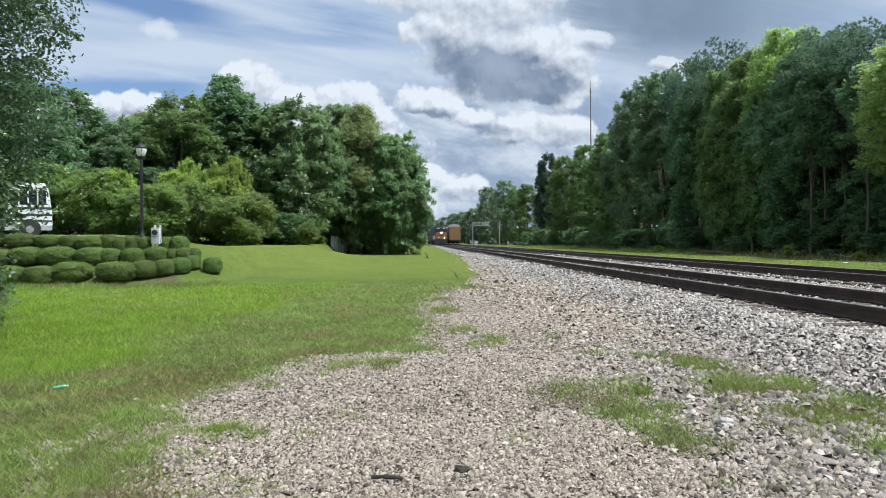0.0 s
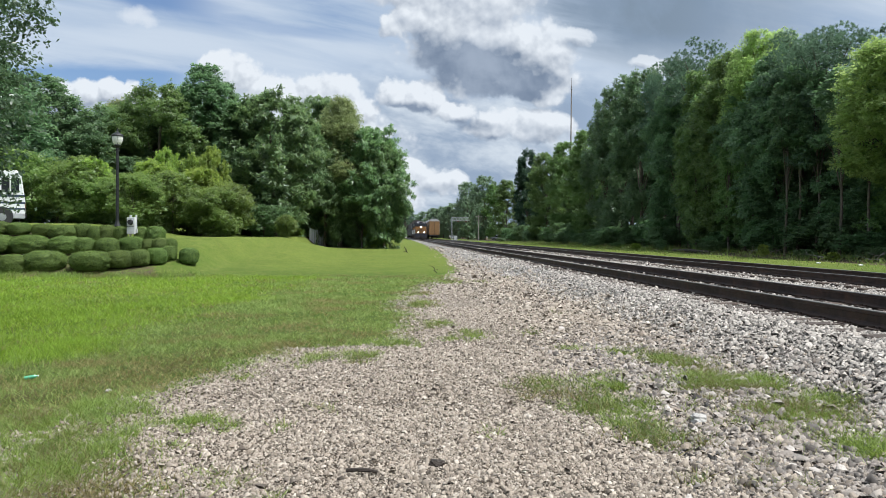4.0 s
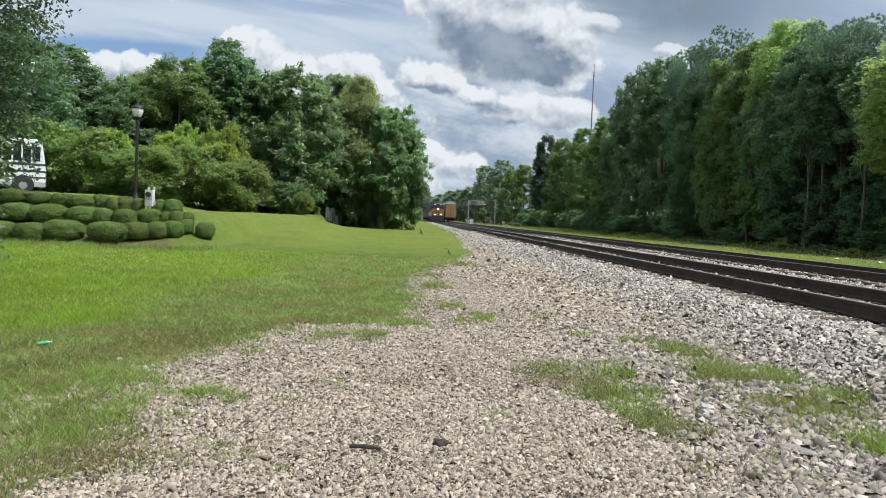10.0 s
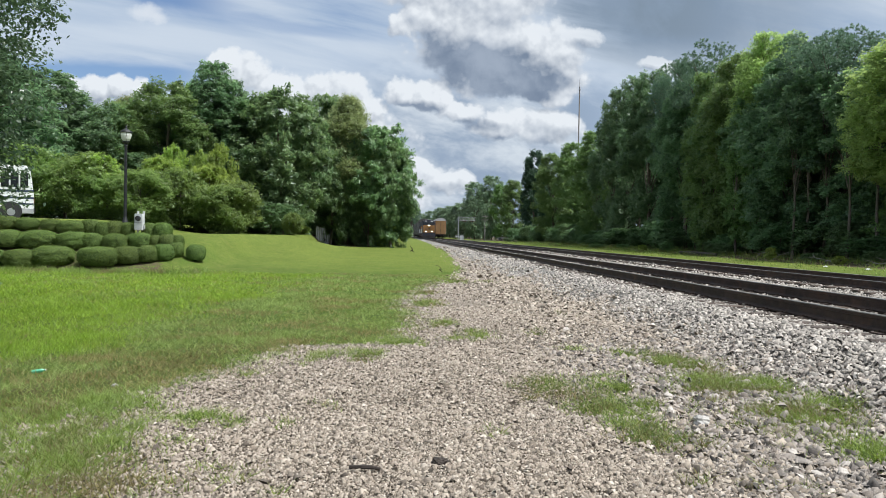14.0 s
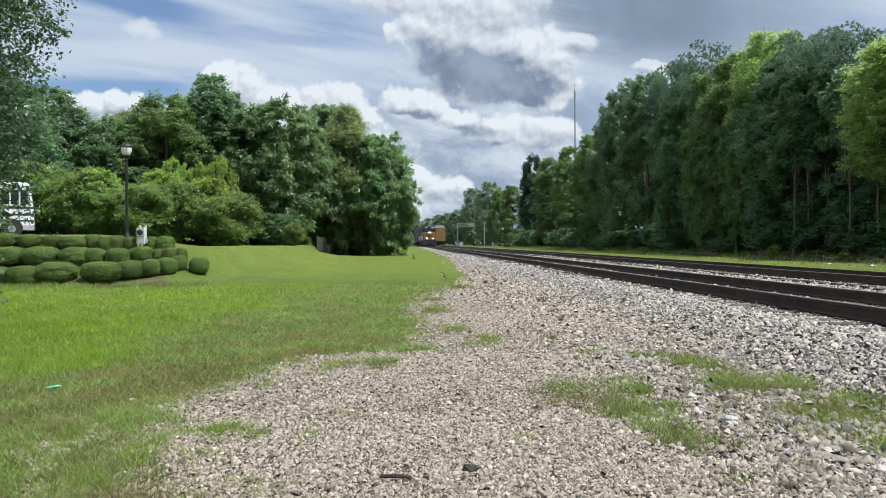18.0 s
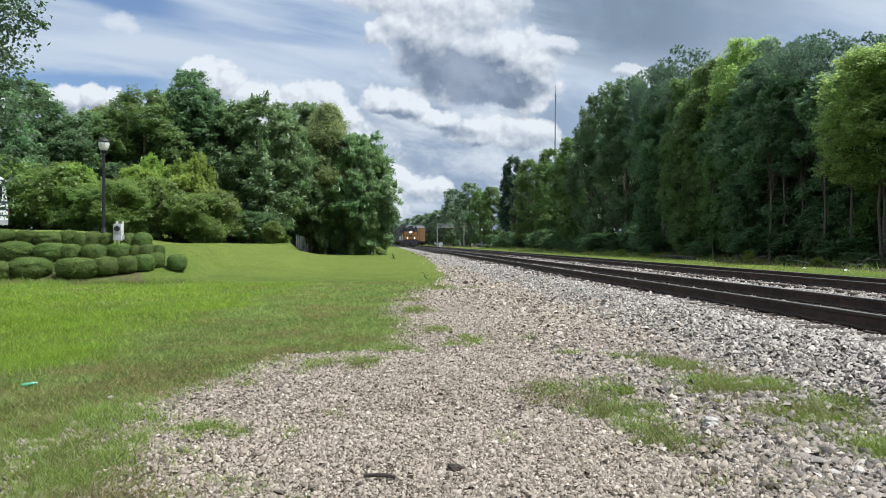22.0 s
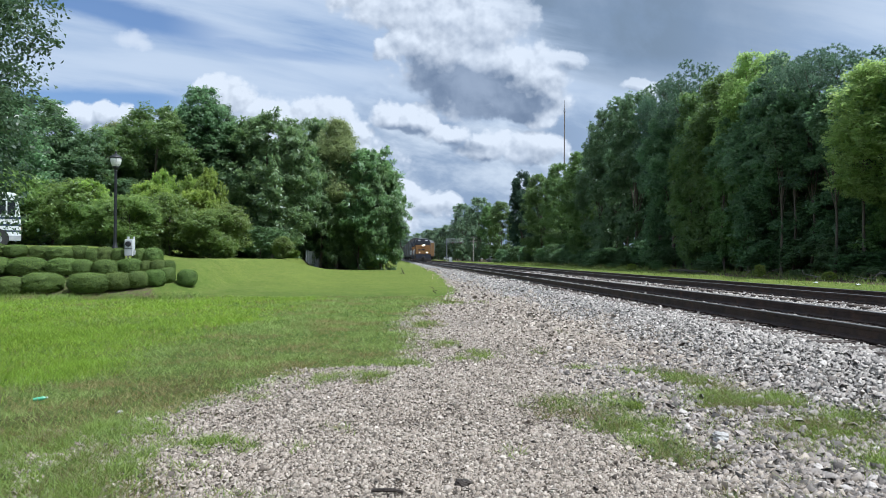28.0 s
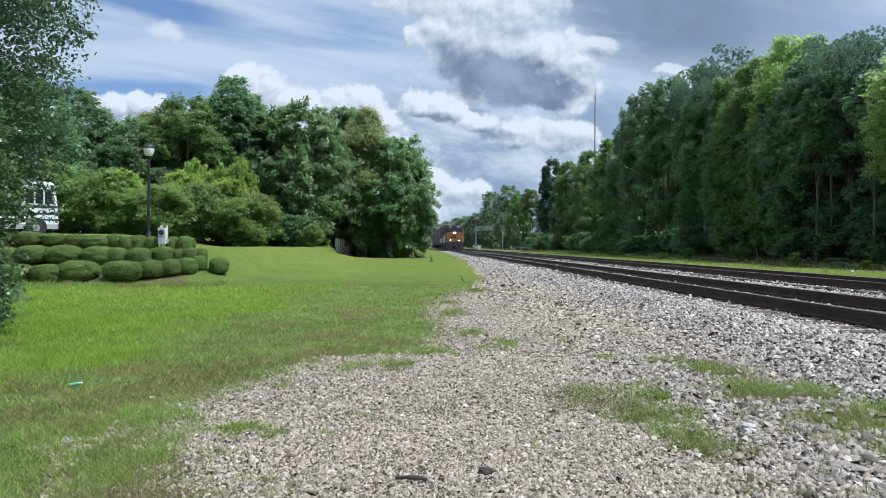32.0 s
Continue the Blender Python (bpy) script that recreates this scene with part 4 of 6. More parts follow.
def make_tracks():
    rng = random.Random(5)
    tie_mesh = []
    for k in range(4):
        bm = boxed(-1.3, 1.3, -0.115, 0.115, -0.16, 0.0, bevel=0.012)
        for v in bm.verts:
            v.co += Vector((rng.uniform(-0.03, 0.03), rng.uniform(-0.008, 0.008), rng.uniform(-0.006, 0.004)))
        me = bpy.data.meshes.new("tie")
        bm.to_mesh(me)
        bm.free()
        me.materials.append(M["tie"])
        tie_mesh.append(me)
    plate = bpy.data.meshes.new("tie_plate")
    bm = boxed(-0.17, 0.17, -0.095, 0.095, 0, 0.012)
    for sx in (-0.1, 0.1):
        box(bm, sx - 0.015, sx + 0.015, -0.06, -0.03, 0.012, 0.035)
        box(bm, sx - 0.015, sx + 0.015, 0.03, 0.06, 0.012, 0.035)
    bm.to_mesh(plate)
    bm.free()
    plate.materials.append(M["rail"])
    for name, (xa, xb) in RAILS.items():
        track = thing("railway_track", Matrix(), "rust-brown steel rails spiked to weathered ties in ballast", "railway track", "parallel tracks")
        for x in (xa, xb):
            rail = part("rail", prism(rail_outline(x, "web"), -30, 420), M["rail"], track)
            part("rail_head", prism(rail_outline(x, "head"), -30, 420), M["railhead"], rail, "worn shiny rail head")
        y, far = -9.0, bmesh.new()
        while y < 260:
            dx, turn = rng.uniform(-0.06, 0.06), rng.uniform(-1.2, 1.2)
            if y < 46:
                tie = new("tie", tie_mesh[rng.randrange(4)])
                tie.parent = track
                tie.matrix_basis = pose((xa + xb) / 2 + dx, y, RAIL_BASE - 0.002 + rng.uniform(-0.012, 0.004), 0, rng.uniform(-0.3, 0.3), turn)
                if y < 22:
                    for x in (xa, xb):
                        p = new("tie_plate", plate)
                        p.parent = track
                        p.matrix_basis = pose(x, y, RAIL_BASE - 0.009)
            else:
                box(far, (xa + xb) / 2 - 1.3 + dx, (xa + xb) / 2 + 1.3 + dx, y - 0.115, y + 0.115, RAIL_BASE - 0.15, RAIL_BASE - 0.006)
            y += 0.5
        tagged(part("far_ties", far, M["tie"], track), kind="stuff")


make_tracks()

# ---- trees ----
PROTO = {}
PLACED = []


def crown_of(rng, blobs, count, length, width, material, droop=0.3, sprays=22, pointed=True):
    """Leaves along sprays that reach out of the clumps, more on their upper sides."""
    c, r = np.repeat(np.array([b[:3] for b in blobs]), sprays, 0), np.repeat(np.array([b[3] for b in blobs]), sprays)
    d = unit(rng.normal(size=(len(r), 3)) + np.array([0, 0, 0.35]))
    hub = c + d * (r * rng.uniform(0.25, 0.80, len(r)))[:, None]
    axis = unit(d + rng.normal(0, 0.45, d.shape) + np.array([0, 0, 0.15 - 0.5 * droop])) * (r * rng.uniform(0.25, 0.75, len(r)))[:, None]
    pick = rng.choice(len(r), count, p=r**2 / (r**2).sum())
    along = rng.uniform(0, 1, (count, 1)) ** 0.75
    at = hub[pick] + axis[pick] * along + rng.normal(size=(count, 3)) * (r[pick, None] * 0.23 * (1.15 - 0.7 * along)) * np.array([1, 1, 0.7])
    v, f = leaves(rng, at, d[pick] * 0.55 + rng.normal(0, 0.45, (count, 3)) + np.array([0, 0, 0.7]), length, width, droop, pointed)
    return mesh_of("crown", v, f, material)


def branches(rng, top, blobs, girth, limbs=9, start=0.25):
    """A tapered, slightly bent trunk with limbs that reach into the clumps."""
    bm = bmesh.new()
    at, pts = Vector((0, 0, -0.3)), []
    for k in range(6):
        pts.append(at.copy())
        at = at + Vector((rng.normal(0, 0.012 * top), rng.normal(0, 0.012 * top), top / 6))
    for k in range(5):
        rod(bm, pts[k], pts[k + 1], girth * (1 - 0.16 * k), girth * (0.84 - 0.16 * k), 9)
    for k in rng.choice(len(blobs), min(limbs, len(blobs)), replace=False):
        tip = Vector(blobs[k][:3])
        s = min(max(tip.z / top - 0.22, start), 0.72) * 5
        j = min(int(s), 4)
        foot = pts[j].lerp(pts[j + 1], s - j)
        mid = foot.lerp(tip, 0.5) + Vector((0, 0, 0.08 * top))
        rod(bm, foot, mid, girth * 0.32, girth * 0.2, 6)
        rod(bm, mid, tip, girth * 0.2, girth * 0.06, 5)
    return bm


def grown(kind, name, label, category, seed, tall, reach, low, clumps, count, length, width, leaf, style="broad", girth=0.2, clump=0.3, droop=0.3, limbs=9, sprays=22):
    """A tree or bush with its trunk and crown, kept to be set out later."""
    rng = np.random.default_rng(seed)
    blobs = []
    for k in range(clumps):
        s = rng.uniform(0.0, 1.0) ** 0.85
        if style == "broad":
            span = reach * (math.sin(math.pi * min(0.14 + 0.80 * s, 1.0)) ** 0.55)
        elif style == "round":
            span = reach * math.sqrt(max(1 - (2 * s * 0.96 - 0.96) ** 2, 0.03))
        elif style == "spire":
            span = reach * (1.05 - s) ** 0.7
        else:
            span = reach * (0.45 + 0.55 * math.sin(math.pi * s))
        a, q = rng.uniform(0, 6.283), math.sqrt(rng.uniform(0.25, 1.0))
        z = low + (tall - low) * s
        r = reach * clump * rng.uniform(0.65, 1.25) * (1.0 if s < 0.85 else 0.75)
        blobs.append((max(span - 0.5 * r, 0.05) * q * math.cos(a), max(span - 0.5 * r, 0.05) * q * math.sin(a), min(z, tall - 0.6 * r), r))
    ob = thing(name, Matrix(), label, category)
    part("trunk" if tall > 3 else "stems", branches(rng, tall * 0.9, blobs, girth, limbs), M["bark"], ob)
    crown = new("crown", crown_of(rng, blobs, count, length, width, M[leaf], droop, sprays, pointed=leaf not in ("pear", "pear_lit")))
    crown.parent = ob
    PROTO[kind] = [ob, False]


def place(kind, x, y, top=1.0, wide=1.0, turn=0.0, z=None, label="", group=""):
    ob = PROTO[kind][0]
    m = pose(x, y, float(height(x, y)) if z is None else z, 0, 0, turn) @ Matrix.Diagonal((wide, wide, top, 1))
    if PROTO[kind][1]:
        ob = copy_thing(ob, m)
    else:
        PROTO[kind][1] = True
        PLACED.append((ob, m))
    return tagged(ob, label, group=group)


def pine(kind, seed, tall, reach, count):
    """A pine: bare trunk, tufts of needles at the ends of its upper branches."""
    rng = np.random.default_rng(seed)
    blobs = []
    for k in range(78):
        s = rng.uniform(0, 1) ** 0.8
        a = rng.uniform(0, 6.283)
        span = reach * (0.30 + 0.62 * math.sin(math.pi * (0.18 + 0.64 * s))) * math.sqrt(rng.uniform(0.05, 1.0))
        blobs.append((span * math.cos(a), span * math.sin(a), tall * (0.40 + 0.55 * s) + 0.02 * tall * math.cos(span), reach * rng.uniform(0.20, 0.32)))
    ob = thing("pine_tree", Matrix(), "tall dark pine with a bare trunk and needle tufts", "pine tree", "woods beside the railway")
    part("trunk", branches(rng, tall * 0.9, blobs, 0.24, 34, 0.45), M["bark"], ob)
    c, r = np.array([b[:3] for b in blobs]), np.array([b[3] for b in blobs])
    tufts = 44
    hub = np.repeat(c, tufts, 0) + unit(rng.normal(size=(len(c) * tufts, 3))) * (np.repeat(r, tufts) * rng.uniform(0.5, 1.0, len(c) * tufts))[:, None] * np.array([1, 1, 0.7])
    per = count // len(hub)
    d = unit(rng.normal(size=(len(hub) * per, 3)) + np.array([0, 0, 0.3]))
    at = np.repeat(hub, per, 0) + d * 0.10
    side = unit(np.cross(d, rng.normal(size=d.shape)))
    l, w = d * rng.uniform(0.08, 0.15, (len(d), 1)), side * 0.026
    v = np.stack([at - l + w, at - l - w, at + l], 1).reshape(-1, 3)
    crown = new("crown", mesh_of("crown", v, np.arange(len(v)).reshape(-1, 3), M["needle"]))
    crown.parent = ob
    PROTO[kind] = [ob, False]


grown("oak", "broadleaf_tree", "dense dark green broadleaf tree at the lawn's edge", "tree", 1, 11, 3.6, 0.6, 110, 70000, 0.15, 0.105, "broad", "broad", clump=0.25)
grown("oak2", "broadleaf_tree", "dense mid green broadleaf tree at the lawn's edge", "tree", 2, 11, 3.4, 0.4, 105, 66000, 0.145, 0.10, "lime", "broad", clump=0.25)
grown("deep", "broadleaf_tree", "shaded dark green tree in the wood's edge", "tree", 3, 12, 3.6, 0.5, 64, 16000, 0.34, 0.25, "deep", clump=0.30)
grown("sumac", "sumac_tree", "spreading tree with drooping compound leaves", "tree", 4, 10, 4.0, 0.3, 95, 40000, 0.34, 0.105, "sumac", clump=0.25, droop=0.9, sprays=7)
grown("olive", "thin_tree", "thinly leaved olive tree with bare twigs showing", "tree", 5, 11, 3.0, 5.0, 110, 60000, 0.13, 0.075, "olive", "spire", clump=0.27, limbs=34)
grown("poplar", "upright_tree", "narrow upright tree with small dark leaves", "tree", 6, 12, 2.4, 1.0, 105, 54000, 0.15, 0.10, "broad", "broad", clump=0.27)
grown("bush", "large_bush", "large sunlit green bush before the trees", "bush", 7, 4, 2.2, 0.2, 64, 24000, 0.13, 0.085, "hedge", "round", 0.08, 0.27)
grown("bushy", "large_bush", "yellow-green leafy bush before the trees", "bush", 8, 3.6, 1.7, 0.2, 54, 15000, 0.15, 0.095, "bright", "round", 0.07, 0.28)
grown("under", "undergrowth_bush", "dark tangled undergrowth below the trees", "bush", 9, 4.5, 2.6, 0.1, 50, 9000, 0.24, 0.15, "deep", "round", 0.08, 0.30)
grown("wood", "forest_tree", "tall dark forest tree beside the railway", "tree", 10, 17, 4.2, 1.5, 110, 72000, 0.20, 0.14, "broad", clump=0.24, girth=0.24)
grown("wood2", "forest_tree", "tall leafy forest tree beside the railway", "tree", 11, 17, 4.2, 0.9, 115, 72000, 0.20, 0.135, "lime", clump=0.24, girth=0.24)
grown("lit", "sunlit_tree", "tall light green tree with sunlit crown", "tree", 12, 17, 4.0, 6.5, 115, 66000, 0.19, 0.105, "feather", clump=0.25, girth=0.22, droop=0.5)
grown("rank", "forest_tree", "shaded dark forest tree deep in the woods", "tree", 15, 17, 4.4, 0.5, 60, 7000, 0.62, 0.48, "deep", clump=0.30, girth=0.24)
grown("far_wood", "forest_tree", "distant green forest tree", "tree", 16, 17, 4.4, 0.5, 80, 18000, 0.40, 0.28, "far_haze", clump=0.27, girth=0.24)
grown("slim", "slender_tree", "slender bare-trunked tree in the wood's edge", "tree", 18, 14, 1.7, 8.0, 30, 7000, 0.19, 0.13, "broad", girth=0.12, clump=0.34)
pine("pine", 13, 20, 3.7, 62000)
pine("pine2", 14, 20, 3.7, 62000)
grown("cedar", "forest_tree", "dark rounded evergreen at the end of the woods", "tree", 17, 17, 4.2, 1.5, 130, 44000, 0.27, 0.19, "evergreen", clump=0.26, girth=0.24)

LEFT_WOOD = "trees behind the lawn"
for kind, bearing, depth, topz, wide, turn in [
        # bearing is tangent to the right of the rails' line
        ("oak", -0.555, 47, 12.2, 1.25, 20), ("poplar", -0.47, 52, 12.0, 1.3, 60), ("oak", -0.41, 53, 10.2, 1.0, 140), ("olive", -0.37, 57, 11.2, 0.9, 30),
        ("oak2", -0.32, 55, 12.0, 1.05, 250), ("poplar", -0.258, 57, 14.0, 1.15, 10), ("deep", -0.215, 58, 11.4, 1.0, 80), ("sumac", -0.165, 57, 11.8, 1.0, 0), ("oak", -0.196, 60, 11.6, 0.8, 200), ("oak2", -0.285, 58, 12.6, 0.7, 40), ("oak", -0.345, 57, 11.6, 0.8, 95), ("oak2", -0.385, 54, 10.4, 0.8, 15), ("poplar", -0.235, 59, 13.2, 0.9, 130),
        ("sumac", -0.118, 66, 13.2, 1.0, 120), ("olive", -0.078, 62, 12.6, 1.1, 200), ("sumac", -0.135, 60, 10.4, 0.7, 170), ("sumac", -0.018, 60.5, 8.6, 0.55, 280), ("sumac", -0.10, 61, 9.0, 0.6, 75), ("sumac", -0.038, 61.5, 10.0, 0.85, 60), ("deep", -0.062, 66, 8.8, 0.9, 33), ("oak2", -0.138, 68, 12.2, 0.85, 310), ("sumac", -0.082, 64.5, 6.6, 0.5, 300), ("sumac", -0.048, 61, 5.0, 0.45, 230),
        ("deep", -0.44, 60, 10.0, 1.2, 77), ("deep", -0.35, 63, 10.0, 1.2, 177), ("deep", -0.28, 64, 11.0, 1.2, 277), ("deep", -0.19, 66, 10.2, 1.2, 17),
        ("deep", -0.12, 68, 10.0, 1.2, 217), ("deep", -0.52, 58, 10.0, 1.2, 117), ("deep", -0.62, 55, 11.0, 1.2, 150), ("oak2", -0.66, 46, 12.0, 1.2, 200)]:
    tall = {"oak": 11, "oak2": 11, "deep": 12, "sumac": 10, "olive": 11, "poplar": 12}[kind]
    x = bearing * depth - 0.2
    place(kind, x, depth, (topz - float(height(x, depth))) / tall, wide, turn, group=LEFT_WOOD)
for kind, bearing, depth, topz, wide, turn in [
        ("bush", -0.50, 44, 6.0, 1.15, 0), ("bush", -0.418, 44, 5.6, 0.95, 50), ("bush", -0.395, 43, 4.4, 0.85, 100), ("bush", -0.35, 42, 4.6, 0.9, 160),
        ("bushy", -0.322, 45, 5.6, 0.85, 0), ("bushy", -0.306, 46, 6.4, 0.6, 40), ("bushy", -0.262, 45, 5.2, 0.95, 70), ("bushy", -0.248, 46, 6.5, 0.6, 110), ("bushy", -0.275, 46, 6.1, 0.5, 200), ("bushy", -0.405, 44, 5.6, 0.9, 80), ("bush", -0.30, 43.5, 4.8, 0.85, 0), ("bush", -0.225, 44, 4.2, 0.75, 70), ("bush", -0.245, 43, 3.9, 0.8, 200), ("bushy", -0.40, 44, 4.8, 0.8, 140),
        ("under", -0.30, 47, 4.6, 1.1, 0), ("under", -0.178, 57, 4.0, 0.75, 80), ("bushy", -0.137, 58, 1.9, 0.35, 80), ("under", -0.085, 64, 3.2, 0.9, 120),
        ("under", -0.45, 48, 5.0, 1.2, 220), ("under", -0.54, 46, 5.2, 1.2, 250), ("bushy", -0.020, 63, 4.2, 0.75, 20), ("bushy", -0.030, 61, 3.2, 0.7, 90), ("under", -0.36, 66, 10.5, 2.0, 15), ("under", -0.29, 67, 11.0, 2.0, 105), ("under", -0.22, 69, 10.5, 2.0, 205), ("under", -0.15, 70, 10.5, 2.0, 305), ("under", -0.145, 66, 5.5, 1.0, 44), ("under", -0.09, 71, 6.0, 1.6, 84), ("under", -0.26, 46, 3.4, 0.7, 10), ("under", -0.18, 53, 3.4, 0.8, 160)]:
    tall = {"bush": 4, "bushy": 3.6, "under": 4.5}[kind]
    x = bearing * depth - 0.2
    place(kind, x, depth, (topz - float(height(x, depth))) / tall, wide, turn, group="bushes before the trees")

RIGHT_WOOD = "woods beside the railway"
for kind, bearing, x, topz, wide, turn in [
        ("deepwood", 0.175, 28, 20.0, 0.85, 0), ("wood2", 0.20, 28, 17.4, 1.0, 20), ("wood2", 0.23, 28.5, 17.4, 1.0, 50), ("wood2", 0.26, 28, 17.0, 1.0, 80),
        ("wood", 0.285, 28.5, 19.8, 0.9, 110), ("wood", 0.306, 28.5, 21.6, 1.0, 20), ("wood", 0.335, 28, 20.6, 1.0, 140), ("pine", 0.368, 29, 21.4, 0.9, 0), ("pine2", 0.40, 28.5, 21.2, 1.1, 30),
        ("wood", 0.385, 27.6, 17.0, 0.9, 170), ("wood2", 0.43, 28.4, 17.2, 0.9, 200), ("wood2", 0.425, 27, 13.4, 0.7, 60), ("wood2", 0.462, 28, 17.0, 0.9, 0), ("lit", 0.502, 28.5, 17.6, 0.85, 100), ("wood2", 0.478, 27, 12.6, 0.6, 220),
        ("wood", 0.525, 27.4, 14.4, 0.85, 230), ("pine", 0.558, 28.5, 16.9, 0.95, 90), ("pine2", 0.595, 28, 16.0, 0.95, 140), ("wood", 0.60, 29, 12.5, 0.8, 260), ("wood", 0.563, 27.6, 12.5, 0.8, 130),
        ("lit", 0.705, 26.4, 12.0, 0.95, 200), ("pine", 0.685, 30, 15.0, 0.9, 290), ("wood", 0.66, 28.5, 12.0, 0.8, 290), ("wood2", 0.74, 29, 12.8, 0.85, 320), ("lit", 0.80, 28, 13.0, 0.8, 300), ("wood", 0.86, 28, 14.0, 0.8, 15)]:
    depth = x / bearing
    kind = "cedar" if kind == "deepwood" else kind
    tall = {"pine": 20, "pine2": 20}.get(kind, 17)
    place(kind, x, depth, (topz - 0.3) / tall, wide, turn, group=RIGHT_WOOD)
    # a second and third rank, a little lower
    back = random.Random(int(bearing * 1000))
    for k in (1, 2) if bearing < 0.36 else (1,):
        bx, by = x + 6.5 * k + back.uniform(-1, 1), depth * (1 + 0.16 * k) + back.uniform(-2, 2)
        place("rank", bx, by, 1.0 * (0.82 if k == 1 else 0.9) * topz / 17, 1.1, back.uniform(0, 360), group=RIGHT_WOOD)
for bearing, x, tall, turn in [(0.41, 26.5, 13.5, 0), (0.455, 25.8, 12.0, 40), (0.49, 26.6, 13.0, 90), (0.535, 25.6, 11.5, 130), (0.552, 26.2, 12.5, 170), (0.578, 26.8, 12.0, 210), (0.612, 25.7, 11.0, 260), (0.655, 26.3, 11.5, 300), (0.70, 26.0, 11.0, 20)]:
    place("slim", x, x / bearing, tall / 14, 0.9, turn, group=RIGHT_WOOD)
under = random.Random(77)
y = 28.0
while y < 180:
    place("under", 26.9 + under.uniform(-0.8, 1.2), y, under.uniform(0.3, 0.6) if y < 62 else under.uniform(0.35, 0.8), under.uniform(0.7, 1.15), under.uniform(0, 360), group="undergrowth along the woods")
    if under.random() < 0.30 and y > 34:
        place("under", 23.2 + under.uniform(-1.2, 1.2), y + 1, under.uniform(0.10, 0.20), under.uniform(0.2, 0.45), under.uniform(0, 360), group="undergrowth along the woods")
    y += 3.0 + 0.02 * y
for x, y, tall, wide, turn in ((21.4, 42.5, 0.20, 0.22, 0), (21.4, 35.6, 0.12, 0.22, 100), (21.4, 66.0, 0.16, 0.3, 30)):
    place("bushy", x, y, tall, wide, turn, label="bright green weed clump on the verge", group="weed clumps on the verge")
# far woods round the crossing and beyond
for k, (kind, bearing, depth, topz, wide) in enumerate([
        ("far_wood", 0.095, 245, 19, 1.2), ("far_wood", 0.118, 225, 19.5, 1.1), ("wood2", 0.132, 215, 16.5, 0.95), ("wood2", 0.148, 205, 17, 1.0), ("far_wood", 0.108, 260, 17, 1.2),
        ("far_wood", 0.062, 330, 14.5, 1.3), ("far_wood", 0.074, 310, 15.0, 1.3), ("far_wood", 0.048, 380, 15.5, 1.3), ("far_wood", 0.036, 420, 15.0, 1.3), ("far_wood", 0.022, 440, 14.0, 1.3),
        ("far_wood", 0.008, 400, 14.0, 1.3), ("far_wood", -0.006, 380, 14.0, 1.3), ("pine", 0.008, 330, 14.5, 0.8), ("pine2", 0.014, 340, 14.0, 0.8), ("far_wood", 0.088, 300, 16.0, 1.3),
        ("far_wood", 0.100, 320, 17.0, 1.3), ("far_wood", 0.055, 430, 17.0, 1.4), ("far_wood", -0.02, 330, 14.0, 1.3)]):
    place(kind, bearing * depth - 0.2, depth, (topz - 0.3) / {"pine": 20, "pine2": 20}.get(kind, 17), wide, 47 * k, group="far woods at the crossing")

# young pear tree that overhangs the lawn
grown("pear", "pear_tree", "young pear tree with glossy dark leaves beside the lawn", "tree", 31, 8.0, 3.0, 1.4, 190, 86000, 0.078, 0.046, "pear", "broad", 0.09, 0.20, 0.7, 60)
place("pear", -8.6, 11.6, 1.0, 1.0, 0)
# low hanging twigs and branches of the same pear, built as separate plants
grown("sucker", "low_bush", "low hanging pear twigs, built as a glossy bush at the lawn's edge", "bush", 33, 1.25, 0.75, 0.1, 40, 3200, 0.075, 0.045, "pear_lit", "round", 0.02, 0.32, 0.4, 12)
grown("pear_low", "pear_tree", "glossy hanging pear branches, built as a slender separate tree", "tree", 35, 3.3, 0.52, 0.35, 50, 4600, 0.075, 0.046, "pear_lit", "round", 0.02, 0.36, 0.6, 20)
place("pear_low", -6.12, 10.0, 1.0, 1.0, 0)
place("sucker", -7.0, 11.2, 0.95, 0.9, 0)
place("sucker", -7.6, 11.6, 1.5, 1.2, 120)
place("bush", -0.154 * 50, 50, 0.36, 0.36, 10, label="small rounded bush beside the fence")

# ---- clipped shrubs ----


